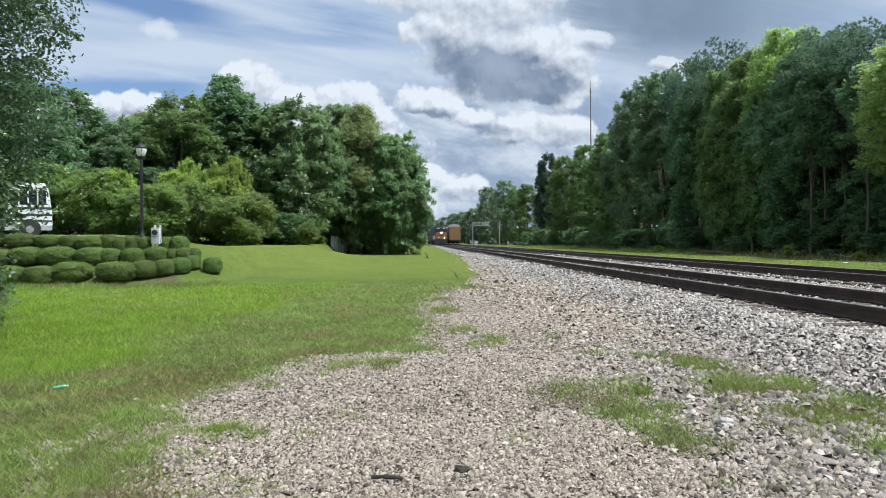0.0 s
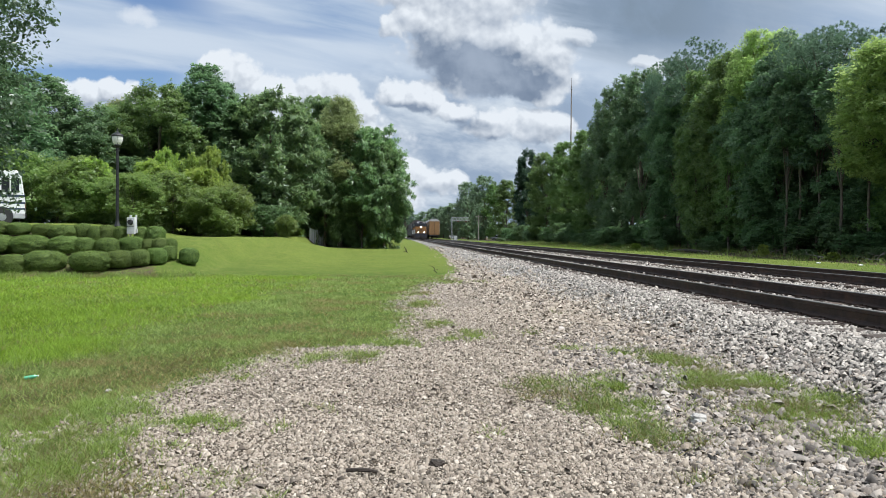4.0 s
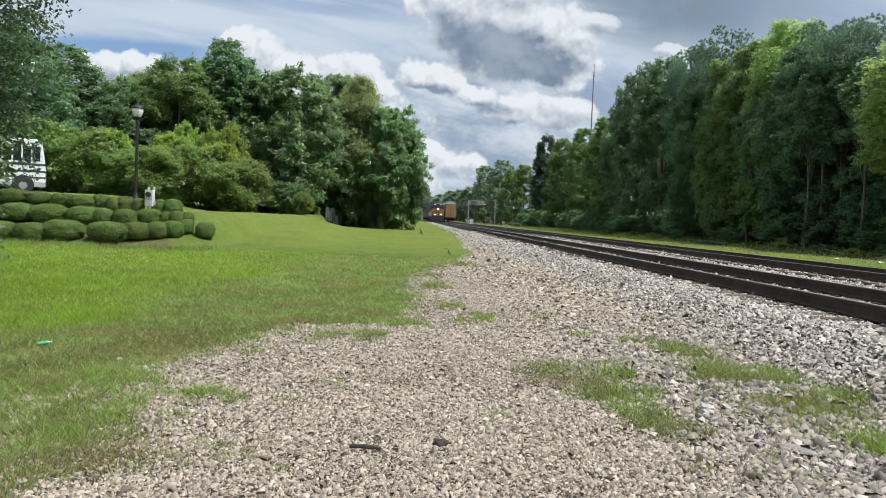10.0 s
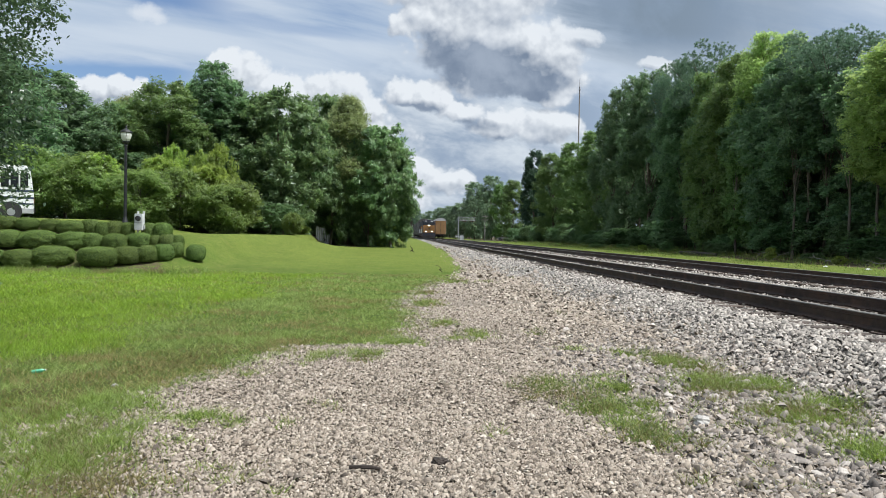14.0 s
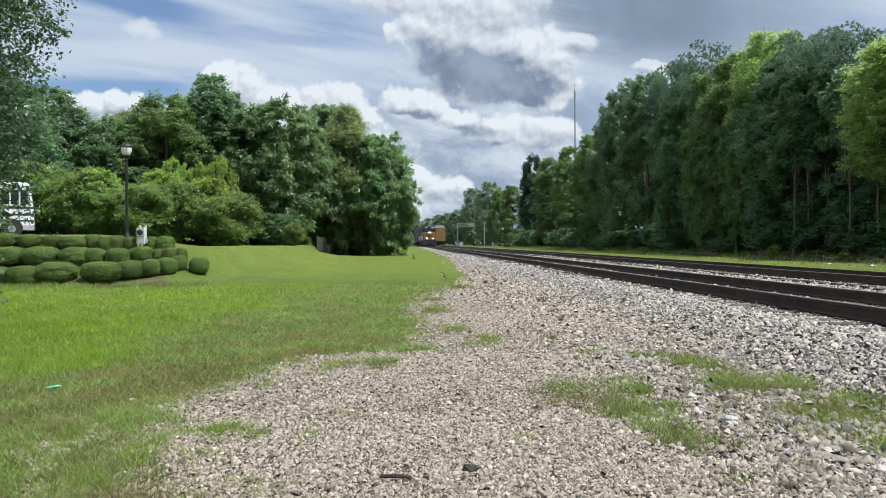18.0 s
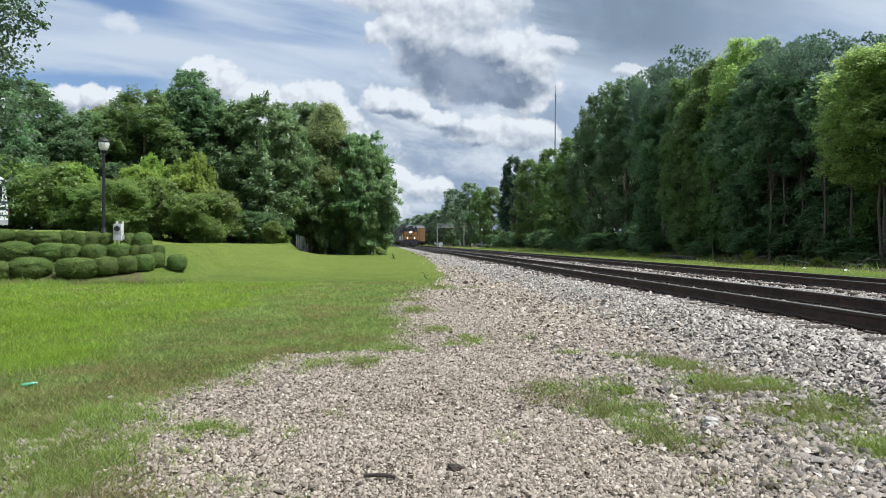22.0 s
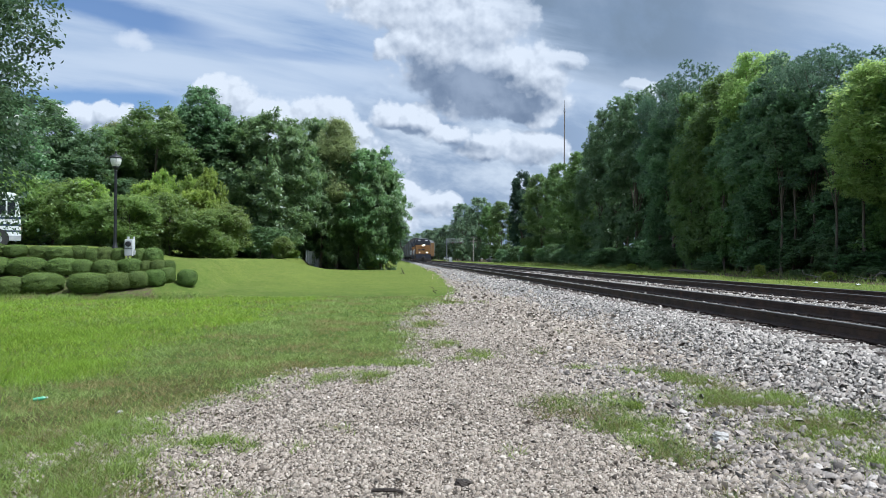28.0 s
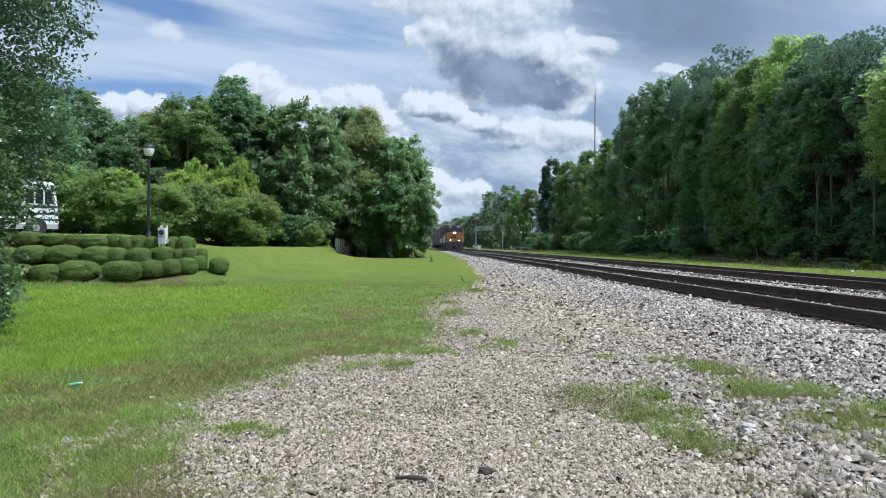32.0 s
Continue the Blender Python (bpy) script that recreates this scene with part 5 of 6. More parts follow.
def make_shrubs():
    rng = np.random.default_rng(41)
    protos = []
    for k in range(3):
        ob = thing("clipped_shrub", Matrix(), "round clipped evergreen shrub on a mulched bank", "shrub", "clipped shrubs on the bank")
        # solid dark core that stands for the shade between the leaves
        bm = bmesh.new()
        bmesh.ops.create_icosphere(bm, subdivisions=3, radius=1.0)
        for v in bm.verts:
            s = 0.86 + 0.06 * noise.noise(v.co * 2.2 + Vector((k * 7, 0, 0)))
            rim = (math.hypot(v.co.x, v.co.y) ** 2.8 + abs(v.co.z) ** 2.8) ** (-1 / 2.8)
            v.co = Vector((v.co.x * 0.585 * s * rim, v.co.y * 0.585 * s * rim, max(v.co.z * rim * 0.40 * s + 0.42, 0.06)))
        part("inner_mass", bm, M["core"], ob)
        n = 17000
        d = unit(rng.normal(size=(n, 3)) + np.array([0, 0, 0.25]))
        d[:, 2] = np.where(d[:, 2] < -0.85, -d[:, 2], d[:, 2])
        wob = np.array([noise.noise(Vector(p) * 2.5 + Vector((k * 5, 3, 0))) + 0.5 * noise.noise(Vector(p) * 7.0 + Vector((k * 3, 1, 0))) for p in d])
        r = (1 + 0.07 * wob) * (1 - np.abs(rng.normal(0, 0.05, n))) + np.where(rng.random(n) < 0.04, rng.uniform(0, 0.08, n), 0)
        rim = (np.hypot(d[:, 0], d[:, 1]) ** 2.8 + np.abs(d[:, 2]) ** 2.8) ** (-1 / 2.8)
        at = d * (rim * r)[:, None] * np.array([0.62, 0.62, 0.40]) + np.array([0, 0, 0.43])
        v, f = leaves(rng, at, d + rng.normal(0, 0.42, (n, 3)) + np.array([0, 0, 0.45]), 0.046, 0.032, 0.0, True)
        fol = new("foliage", mesh_of("foliage", v, f, M["box"]))
        fol.parent = ob
        bm = bmesh.new()
        for j in range(5):
            rod(bm, (0.05 * math.cos(j * 1.3), 0.05 * math.sin(j * 1.3), -0.08), (0.25 * math.cos(j * 1.3), 0.25 * math.sin(j * 1.3), 0.35), 0.018, 0.01, 5)
        part("stems", bm, M["bark"], ob)
        protos.append(ob)
    spots = []
    # rows on the bank: bearing, distance, width
    for b, d, w in [(-0.504, 24.6, 1.14), (-0.463, 24.9, 1.42), (-0.405, 24.9, 1.49), (-0.367, 25.2, 1.02), (-0.341, 25.4, 0.88), (-0.320, 25.6, 0.79), (-0.304, 26.0, 0.60), (-0.278, 26.0, 0.78),
                    (-0.556, 26.8, 0.90), (-0.522, 26.8, 1.31), (-0.482, 26.8, 1.50), (-0.436, 26.8, 1.25), (-0.413, 26.8, 0.86), (-0.383, 26.8, 0.96), (-0.360, 27.1, 0.60), (-0.351, 27.1, 1.00), (-0.330, 27.1, 0.60), (-0.314, 27.1, 0.72), (-0.301, 27.1, 0.50),
                    (-0.528, 29.0, 1.24), (-0.496, 29.0, 0.92), (-0.466, 29.0, 0.90), (-0.439, 29.0, 1.20), (-0.415, 29.2, 0.84), (-0.399, 29.0, 0.60), (-0.384, 29.2, 0.80), (-0.367, 29.2, 0.60), (-0.339, 29.2, 0.62), (-0.321, 29.2, 0.80), (-0.548, 24.6, 1.20), (-0.600, 24.7, 1.20), (-0.600, 26.8, 1.20), (-0.570, 29.0, 1.20), (-0.620, 29.0, 1.20), (-0.645, 26.8, 1.20)]:
        spots.append((b * d - 0.2, d, w))
    for k, (x, y, w) in enumerate(spots):
        m = pose(x, y, float(height(x, y)) - 0.05, 0, 0, 67 * k) @ Matrix.Diagonal((w / 1.31, w / 1.45, (0.56 if y < 28 else 0.44 if x < -12.4 else 0.62) + 0.18 * w, 1))
        if k < 3:
            PLACED.append((protos[k], m))
        else:
            copy_thing(protos[k % 3], m)


make_shrubs()

# ---- lamp post, meter box, bus, fence ----


def make_lamp_post(x, y, base, top):
    lamp = thing("lamp_post", pose(x, y, base), "black iron lamp post with a frosted acorn lantern", "lamp post")
    h = top - base
    part("post", lathe([(0.16, 0), (0.16, 0.12), (0.12, 0.2), (0.12, 0.55), (0.085, 0.65), (0.06, 0.75), (0.052, h - 0.75), (0.075, h - 0.72), (0.05, h - 0.66)]), M["iron"], lamp)
    part("collar", lathe([(0.055, h - 0.66), (0.11, h - 0.62), (0.13, h - 0.57), (0.13, h - 0.54)]), M["iron"], lamp)
    part("globe", lathe([(0.12, h - 0.54), (0.17, h - 0.45), (0.205, h - 0.32), (0.205, h - 0.24), (0.19, h - 0.21)], 20), M["lantern"], lamp, "frosted white lantern glass")
    part("cap", lathe([(0.23, h - 0.215), (0.235, h - 0.19), (0.19, h - 0.13), (0.10, h - 0.08), (0.05, h - 0.05), (0.035, h - 0.02), (0.03, h + 0.03), (0.008, h + 0.09)], 20), M["iron"], lamp, "black domed cap")
    bm = bmesh.new()
    for k in range(4):
        a = k * math.pi / 2 + 0.4
        rod(bm, (0.13 * math.cos(a), 0.13 * math.sin(a), h - 0.54), (0.212 * math.cos(a), 0.212 * math.sin(a), h - 0.28), 0.008, 0.008, 5)
        rod(bm, (0.212 * math.cos(a), 0.212 * math.sin(a), h - 0.28), (0.20 * math.cos(a), 0.20 * math.sin(a), h - 0.2), 0.008, 0.008, 5)
    part("cage", bm, M["iron"], lamp)


make_lamp_post(-11.32, 30.0, 1.12, 5.42)


def make_meter_box(x, y, z):
    b = thing("meter_box", pose(x, y, z, 0, 0, -8), "grey steel electric meter box on two posts", "meter box")
    for sx in (-0.11, 0.11):
        part("post", boxed(sx - 0.03, sx + 0.03, 0.06, 0.12, -0.1, 1.14, 0.006), M["greybox"], b)
    part("cabinet", boxed(-0.16, 0.16, -0.12, 0.06, 0.40, 1.04, 0.02), M["greybox"], b)
    dial = bmesh.new()
    bmesh.ops.create_cone(dial, cap_ends=True, segments=20, radius1=0.105, radius2=0.09, depth=0.09, matrix=pose(0, -0.16, 0.86, 90))
    part("meter", dial, M["dark"], b, "round dark glass meter")
    part("seam", boxed(-0.145, 0.145, -0.126, -0.118, 0.68, 0.695), M["dark"], b)
    part("side_pipe", rod(bmesh.new(), (0.20, -0.02, 0.45), (0.20, -0.02, 0.62), 0.03), M["greybox"], b)


make_meter_box(-10.40, 29.0, 0.95)


def make_bus():
    bus = thing("bus", pose(-20.25, 41.0, 1.78, 0, 0, 25), "white minibus with dark blue stripes parked behind the shrubs", "bus")
    # length runs to -x from the tail at 0
    outline = [(0.0, 0.42), (0.0, 1.25), (-0.10, 2.1), (-0.20, 2.80), (-0.36, 2.92), (-7.2, 2.92), (-7.4, 2.8), (-7.6, 1.3), (-7.6, 0.42)]
    part("body", prism(outline, 0, 2.3, 0.04), M["white"], bus)
    for z, h in ((1.50, 0.12), (1.14, 0.10), (0.82, 0.09)):
        part("stripe", boxed(-7.5, 0.004, -0.006, 0.0, z, z + h), M["stripe"], bus, "dark blue painted stripe")
    for k in range(14):
        x = -0.26 - 0.45 * k
        part("window", boxed(x - 0.37, x, -0.012, 0.01, 1.74, 2.52, 0.003), M["pane"], bus)
    part("skirt", boxed(-7.5, 0.01, -0.015, -0.002, 0.36, 0.62), M["roofgrey"], bus, "grey lower skirt panel")
    for x in (-1.05, -6.1):
        wheel = part("wheel", rod(bmesh.new(), (x, -0.03, 0.42), (x, 0.25, 0.42), 0.42, None, 24), M["tyre"], bus)
        part("rim", rod(bmesh.new(), (x, -0.045, 0.42), (x, -0.02, 0.42), 0.20, None, 16), M["steel"], wheel)
        part("wheel_arch", rod(bmesh.new(), (x, -0.02, 0.46), (x, 0.004, 0.46), 0.52, None, 24), M["dark"], bus)
    part("bumper", boxed(0.0, 0.05, 0.05, 2.25, 0.42, 0.66, 0.02), M["dark"], bus)
    part("tail_lamp", boxed(0.0, 0.03, 0.1, 0.25, 0.9, 1.2), M["amber"], bus)


make_bus()


def make_fence():
    fence = thing("fence", pose(-7.35, 60.0, 0.36), "weathered grey upright-board fence running into the trees", "fence")
    for k in range(9):
        x, y = 0.12 * k, 0.22 * k
        part("board", boxed(x, x + 0.105, y, y + 0.03, 0.05 - 0.012 * k, 1.55 - 0.03 * k, 0.004), M["vinyl"], fence)
    for z in (0.35, 1.15):
        part("rail", rod(bmesh.new(), (0, 0.06, z), (1.05, 1.9, z - 0.1), 0.035, None, 4), M["vinyl"], fence)
    for k in (0, 4, 8):
        part("post", boxed(0.12 * k, 0.12 * k + 0.1, 0.22 * k + 0.04, 0.22 * k + 0.14, -0.3, 1.58 - 0.03 * k), M["vinyl"], fence)


make_fence()

# ---- trains ----


def wheel_body(x, r=0.5):
    bm = bmesh.new()
    for s in (-0.72, 0.72):
        rod(bm, (s - 0.065, 0, 0), (s + 0.065, 0, 0), r, None, 20)
        rod(bm, (s - math.copysign(0.09, s), 0, 0), (s - math.copysign(0.065, s), 0, 0), r + 0.03, None, 20)
        for k in range(4):
            a = k * math.pi / 2
            rod(bm, (s + math.copysign(0.07, s), 0.28 * math.cos(a), 0.28 * math.sin(a)), (s + math.copysign(0.085, s), 0.28 * math.cos(a), 0.28 * math.sin(a)), 0.06, None, 6)
    rod(bm, (-0.8, 0, 0), (0.8, 0, 0), 0.09, None, 8)
    return bm


def make_bogie(parent, y, axles, wheels):
    t = part("bogie_frame", box(box(boxed(-1.08, -0.86, y - 1.9, y + 1.9, 0.42, 0.72, 0.03), 0.86, 1.08, y - 1.9, y + 1.9, 0.42, 0.72, 0.03), -0.9, 0.9, y - 0.25, y + 0.25, 0.5, 0.95), M["soot"], parent)
    gap = 3.6 / (axles - 1) if axles == 3 else 1.8
    for k in range(axles):
        w = part("wheelset", wheel_body(0), M["soot"], t)
        at = (0, y + gap * (k - (axles - 1) / 2), 0.5)
        w.matrix_basis = pose(*at)
        wheels.append((w, at))
        for s in (-1, 1):
            part("journal_box", boxed(s * 1.16 - 0.09, s * 1.16 + 0.09, at[1] - 0.16, at[1] + 0.16, 0.36, 0.66, 0.02), M["soot"], t)


def make_locomotive(name, label, lit):
    """Six-axle road locomotive; the nose is at y = 0 and it reaches to +y. Stands on the rail's top."""
    wheels = []
    e = thing(name, Matrix(), label, "locomotive", "freight train")
    part("underframe", boxed(-1.5, 1.5, 0.75, 21.6, 1.15, 1.42, 0.03), M["blue"], e)
    part("fuel_tank", prism([(-1.3, 0.55), (-1.45, 0.75), (-1.45, 1.15), (1.45, 1.15), (1.45, 0.75), (1.3, 0.55)], 8.2, 13.6), M["soot"], e)
    plow = part("pilot", prism([(-1.5, 0.15), (-1.5, 1.42), (1.5, 1.42), (1.5, 0.15)], 0.55, 0.75), M["blue"], e)
    bm = bmesh.new()
    for s in (-1, 1):
        box(bm, *sorted((s * 0.05, s * 1.45)), 0.30, 0.55, 0.12, 0.62, 0.02)
    part("snow_plow", bm, M["soot"], plow)
    part("coupler", box(boxed(-0.16, 0.16, 0.0, 0.6, 0.72, 1.02, 0.03), -0.24, 0.24, -0.15, 0.12, 0.68, 1.05, 0.04), M["soot"], plow)
    for s in (-1, 1):
        for k in range(4):
            part("step", boxed(s * 1.5 - 0.28, s * 1.5 + 0.02, 0.78, 1.25, 0.35 + 0.28 * k, 0.39 + 0.28 * k), M["yellow"], e)
    # low nose and wide cab
    part("nose", prism([(-1.38, 1.42), (-1.38, 2.75), (-1.05, 3.12), (1.05, 3.12), (1.38, 2.75), (1.38, 1.42)], 1.15, 2.75, 0.06), M["yellow"], e)
    part("nose_door", boxed(0.45, 0.95, 1.12, 1.16, 1.55, 2.55, 0.01), M["yellow"], e)
    part("nose_band", boxed(-1.0, 0.35, 1.125, 1.152, 2.22, 2.46), M["blue"], e, "dark lettering band on the nose")
    part("cab", prism([(-1.5, 1.42), (-1.55, 3.75), (-1.28, 4.28), (-0.75, 4.5), (0.75, 4.5), (1.28, 4.28), (1.55, 3.75), (1.5, 1.42)], 2.7, 5.2, 0.04), M["blue"], e)
    part("cab_front", boxed(-1.46, 1.46, 2.655, 2.69, 1.45, 3.22, 0.01), M["yellow"], e, "yellow cab front below the windshield")
    part("cab_roof", prism([(-1.30, 4.29), (-0.76, 4.515), (0.76, 4.515), (1.30, 4.29), (0.7, 4.60), (-0.7, 4.60)], 2.75, 5.2), M["roofgrey"], e, "grey curved roof")
    band = part("brow", boxed(-1.3, 1.3, 2.63, 2.69, 3.24, 4.12, 0.01), M["blue"], e, "dark blue band round the windshield")
    for x0, x1 in ((-1.16, -0.64), (-0.58, -0.04), (0.04, 0.58), (0.64, 1.16)):
        part("windshield", boxed(x0, x1, 2.60, 2.64, 3.36, 3.90, 0.01), M["pane"], band)
    for s in (-1, 1):
        part("side_window", boxed(*sorted((s * 1.50, s * 1.565)), 3.1, 4.6, 2.95, 3.65, 0.01), M["pane"], e)
        part("number_board", boxed(*sorted((s * 0.45, s * 1.0)), 2.62, 2.68, 4.14, 4.28), M["white"], e, "small white number board")
    lamp_box = part("headlight_housing", boxed(-0.36, 0.36, 1.02, 1.4, 2.92, 3.3, 0.03), M["yellow"], e)
    for s in (-1, 1):
        glowing = M["beam"] if lit else M["lantern"]
        part("headlight", rod(bmesh.new(), (s * 0.13, 0.97, 3.12), (s * 0.13, 1.05, 3.12), 0.10, 0.10, 14), glowing, lamp_box)
        ditch = part("ditch_light_housing", boxed(s * 0.76 - 0.16, s * 0.76 + 0.16, 0.62, 0.8, 1.58, 1.90, 0.02), M["blue"], e)
        part("ditch_light", rod(bmesh.new(), (s * 0.76, 0.58, 1.74), (s * 0.76, 0.63, 1.74), 0.09, 0.09, 14), glowing, ditch)
    # long hood
    part("hood", prism([(-0.95, 1.42), (-0.95, 3.9), (-0.75, 4.25), (0.75, 4.25), (0.95, 3.9), (0.95, 1.42)], 5.2, 20.6, 0.03), M["blue"], e)
    part("radiator", prism([(-1.5, 3.3), (-1.5, 4.35), (-1.3, 4.55), (1.3, 4.55), (1.5, 4.35), (1.5, 3.3)], 15.6, 20.4, 0.03), M["blue"], e)
    part("dynamic_brake", boxed(-1.35, 1.35, 5.4, 8.2, 3.5, 4.42, 0.04), M["blue"], e)
    for k in range(14):
        for s in (-1, 1):
            part("hood_door", boxed(*sorted((s * 0.95, s * 0.968)), 8.4 + 0.5 * k, 8.84 + 0.5 * k, 1.6, 3.3, 0.004), M["blue"], e)
    part("exhaust_stack", boxed(-0.3, 0.3, 11.6, 12.4, 4.25, 4.45, 0.03), M["soot"], e)
    part("horn", rod(bmesh.new(), (0.3, 5.5, 4.5), (0.3, 5.1, 4.55), 0.05, 0.12, 10), M["soot"], e)
    # rails along the walkway
    for s in (-1, 1):
        bm = bmesh.new()
        rod(bm, (s * 1.48, 5.3, 2.45), (s * 1.48, 21.3, 2.45), 0.025, None, 6)
        for k in range(9):
            rod(bm, (s * 1.48, 5.3 + 2 * k, 1.4), (s * 1.48, 5.3 + 2 * k, 2.45), 0.022, None, 6)
        part("side_handrail", bm, M["white"], e)
        bm = bmesh.new()
        rod(bm, (s * 0.3, 0.72, 2.4), (s * 1.35, 0.72, 2.4), 0.025, None, 6)
        for x in (0.3, 1.35):
            rod(bm, (s * x, 0.72, 1.4), (s * x, 0.72, 2.4), 0.025, None, 6)
        part("front_handrail", bm, M["yellow"], e)
    make_bogie(e, 4.2, 3, wheels)
    make_bogie(e, 17.8, 3, wheels)
    return e, wheels


def make_autorack(label, material, group):
    """Tall enclosed car carrier; its end is at y = 0, it reaches to +y."""
    a = thing("autorack_car", Matrix(), label, "railway car", group)
    part("underframe", boxed(-1.35, 1.35, 0.4, 27.2, 0.85, 1.15, 0.03), M["soot"], a)
    part("coupler", box(boxed(-0.15, 0.15, -0.4, 0.6, 0.72, 1.0), -0.22, 0.22, -0.6, -0.3, 0.68, 1.04, 0.03), M["soot"], a)
    part("body", prism([(-1.5, 1.15), (-1.5, 5.0), (1.5, 5.0), (1.5, 1.15)], 0.45, 27.1), material, a)
    part("roof", prism([(-1.53, 5.0), (-1.5, 5.25), (-1.0, 5.68), (-0.45, 5.8), (0.45, 5.8), (1.0, 5.68), (1.5, 5.25), (1.53, 5.0)], 0.35, 27.2), M["roofgrey"] if material != M["hopper"] else M["hopper"], a, "galvanised roof")
    for s in (-1, 1):
        d = part("end_door", boxed(*sorted((s * 0.04, s * 1.45)), 0.36, 0.44, 1.2, 5.15, 0.01), material, a)
        for k in range(3):
            part("door_panel", boxed(*sorted((s * (0.08 + 0.46 * k), s * (0.46 + 0.46 * k))), 0.335, 0.362, 1.3, 5.05, 0.008), material, d)
        for k in range(16):
            part("side_panel", boxed(*sorted((s * 1.5, s * 1.54)), 0.7 + 1.65 * k, 2.22 + 1.65 * k, 1.5, 4.95, 0.006), material, a)
        part("ladder", box(box(boxed(*sorted((s * 1.54, s * 1.58)), 0.5, 0.54, 1.2, 5.0), *sorted((s * 1.54, s * 1.58)), 0.9, 0.94, 1.2, 5.0), *sorted((s * 1.54, s * 1.58)), 0.5, 0.94, 3.0, 3.04), M["steel"], a)
    part("door_gap", boxed(-0.035, 0.035, 0.38, 0.445, 1.2, 5.1), M["dark"], a)
    ws = []
    make_bogie(a, 3.0, 2, ws)
    make_bogie(a, 24.4, 2, ws)
    return a


RAIL_TOP = RAIL_BASE + 0.175
NEAR_X, FAR_X = sum(RAILS["near"]) / 2, sum(RAILS["far"]) / 2
lead, lead_wheels = make_locomotive("locomotive", "yellow-nosed dark blue diesel locomotive with lit headlights", True)
second, _ = make_locomotive("locomotive", "yellow and dark blue diesel locomotive coupled behind the first", False)
# its cars, by the distance behind the leading nose
TRAIN = [(lead, 0.0), (second, 22.6)]
car = make_autorack("tall grey enclosed car carrier in the moving train", M["hopper"], "freight train")
TRAIN.append((car, 45.6))
for k in range(1, 6):
    TRAIN.append((copy_thing(car, Matrix()), 45.6 + 28.4 * k))
standing = make_autorack("tall rust-stained tan car carrier standing on the far track", M["rack"], "standing car carriers")
for k in range(1, 4):
    copy_thing(standing, pose(FAR_X, 212 + 28.4 * k, RAIL_TOP))
standing.matrix_basis = pose(FAR_X, 212, RAIL_TOP)

# ---- things at the crossing ----


def make_cantilever(x, y, z):
    c = thing("crossing_signal", pose(x, y, z), "galvanised cantilever signal bridge over the crossing road", "signal")
    part("mast", rod(rod(bmesh.new(), (0, -0.3, -0.2), (0, -0.3, 6.1), 0.12), (0, 0.3, -0.2), (0, 0.3, 6.1), 0.12), M["steel"], c)
    bm = bmesh.new()
    for yy in (-0.3, 0.3):
        for zz in (5.1, 5.95):
            rod(bm, (0, yy, zz), (4.4, yy, zz), 0.07, None, 6)
        for k in range(6):
            rod(bm, (0.73 * k, yy, 5.1), (0.73 * (k + 1), yy, 5.95) , 0.045, None, 5)
            rod(bm, (0.73 * (k + 1), yy, 5.1), (0.73 * k, yy, 5.95), 0.045, None, 5)
    part("arm", bm, M["steel"], c)
    for k in (1.6, 3.6):
        lamp = part("light_hood", boxed(k - 0.35, k + 0.35, -0.5, -0.34, 4.75, 5.05, 0.02), M["dark"], c)
        for s in (-0.18, 0.18):
            part("lens", rod(bmesh.new(), (k + s, -0.53, 4.9), (k + s, -0.49, 4.9), 0.12), M["amber"], lamp)
    part("cabinet", boxed(0.6, 1.5, 0.5, 1.2, -0.05, 1.2, 0.03), M["greybox"], c)
    part("base", boxed(-0.5, 0.5, -0.6, 0.6, -0.3, 0.15, 0.03), M["greybox"], c)


make_cantilever(13.6, 190, 0.3)


def make_pole(x, y, z, tall, arm, label):
    p = thing("utility_pole", pose(x, y, z), label, "utility pole")
    part("pole", rod(bmesh.new(), (0, 0, -0.4), (0, 0, tall), 0.14, 0.10, 10), M["pole"], p)
    for h in (tall - 0.4, tall - 1.3):
        a = part("crossarm", boxed(-arm, arm, -0.06, 0.06, h, h + 0.12), M["pole"], p)
        for s in (-0.9, -0.45, 0.45, 0.9):
            part("insulator", rod(bmesh.new(), (s * arm, 0, h + 0.12), (s * arm, 0, h + 0.28), 0.05), M["dark"], a)


make_pole(20.5, 190, 0.3, 6.6, 0.9, "grey timber utility pole with two crossarms")
make_pole(0.3, 150, 0.35, 8.0, 0.5, "thin grey timber pole beside the line")


def make_marker(x, y):
    m = thing("signal_cabinet", pose(x, y, float(height(x, y))), "small white painted trackside cabinet on a leg", "cabinet")
    part("cabinet", boxed(-0.2, 0.2, -0.2, 0.2, 0.25, 1.25, 0.02), M["white"], m)
    part("leg", boxed(-0.06, 0.06, -0.06, 0.06, -0.2, 0.25), M["steel"], m)
    part("lid", boxed(-0.23, 0.23, -0.23, 0.23, 1.25, 1.32, 0.015), M["greybox"], m)


make_marker(0.05, 122)


def make_mast():
    m = thing("radio_mast", pose(164.5, 700, -2), "tall thin guyed radio mast far behind the woods", "radio mast")
    part("lattice", rod(bmesh.new(), (0, 0, 0), (0, 0, 148), 0.7, 0.6, 6), M["pole"], m)
    part("antenna", rod(bmesh.new(), (0, 0, 148), (0, 0, 156), 0.3, 0.15, 6), M["pole"], m)
    for k in (50, 100, 145):
        part("platform", rod(bmesh.new(), (0, 0, k), (0, 0, k + 1.2), 0.95, None, 8), M["steel"], m)


make_mast()


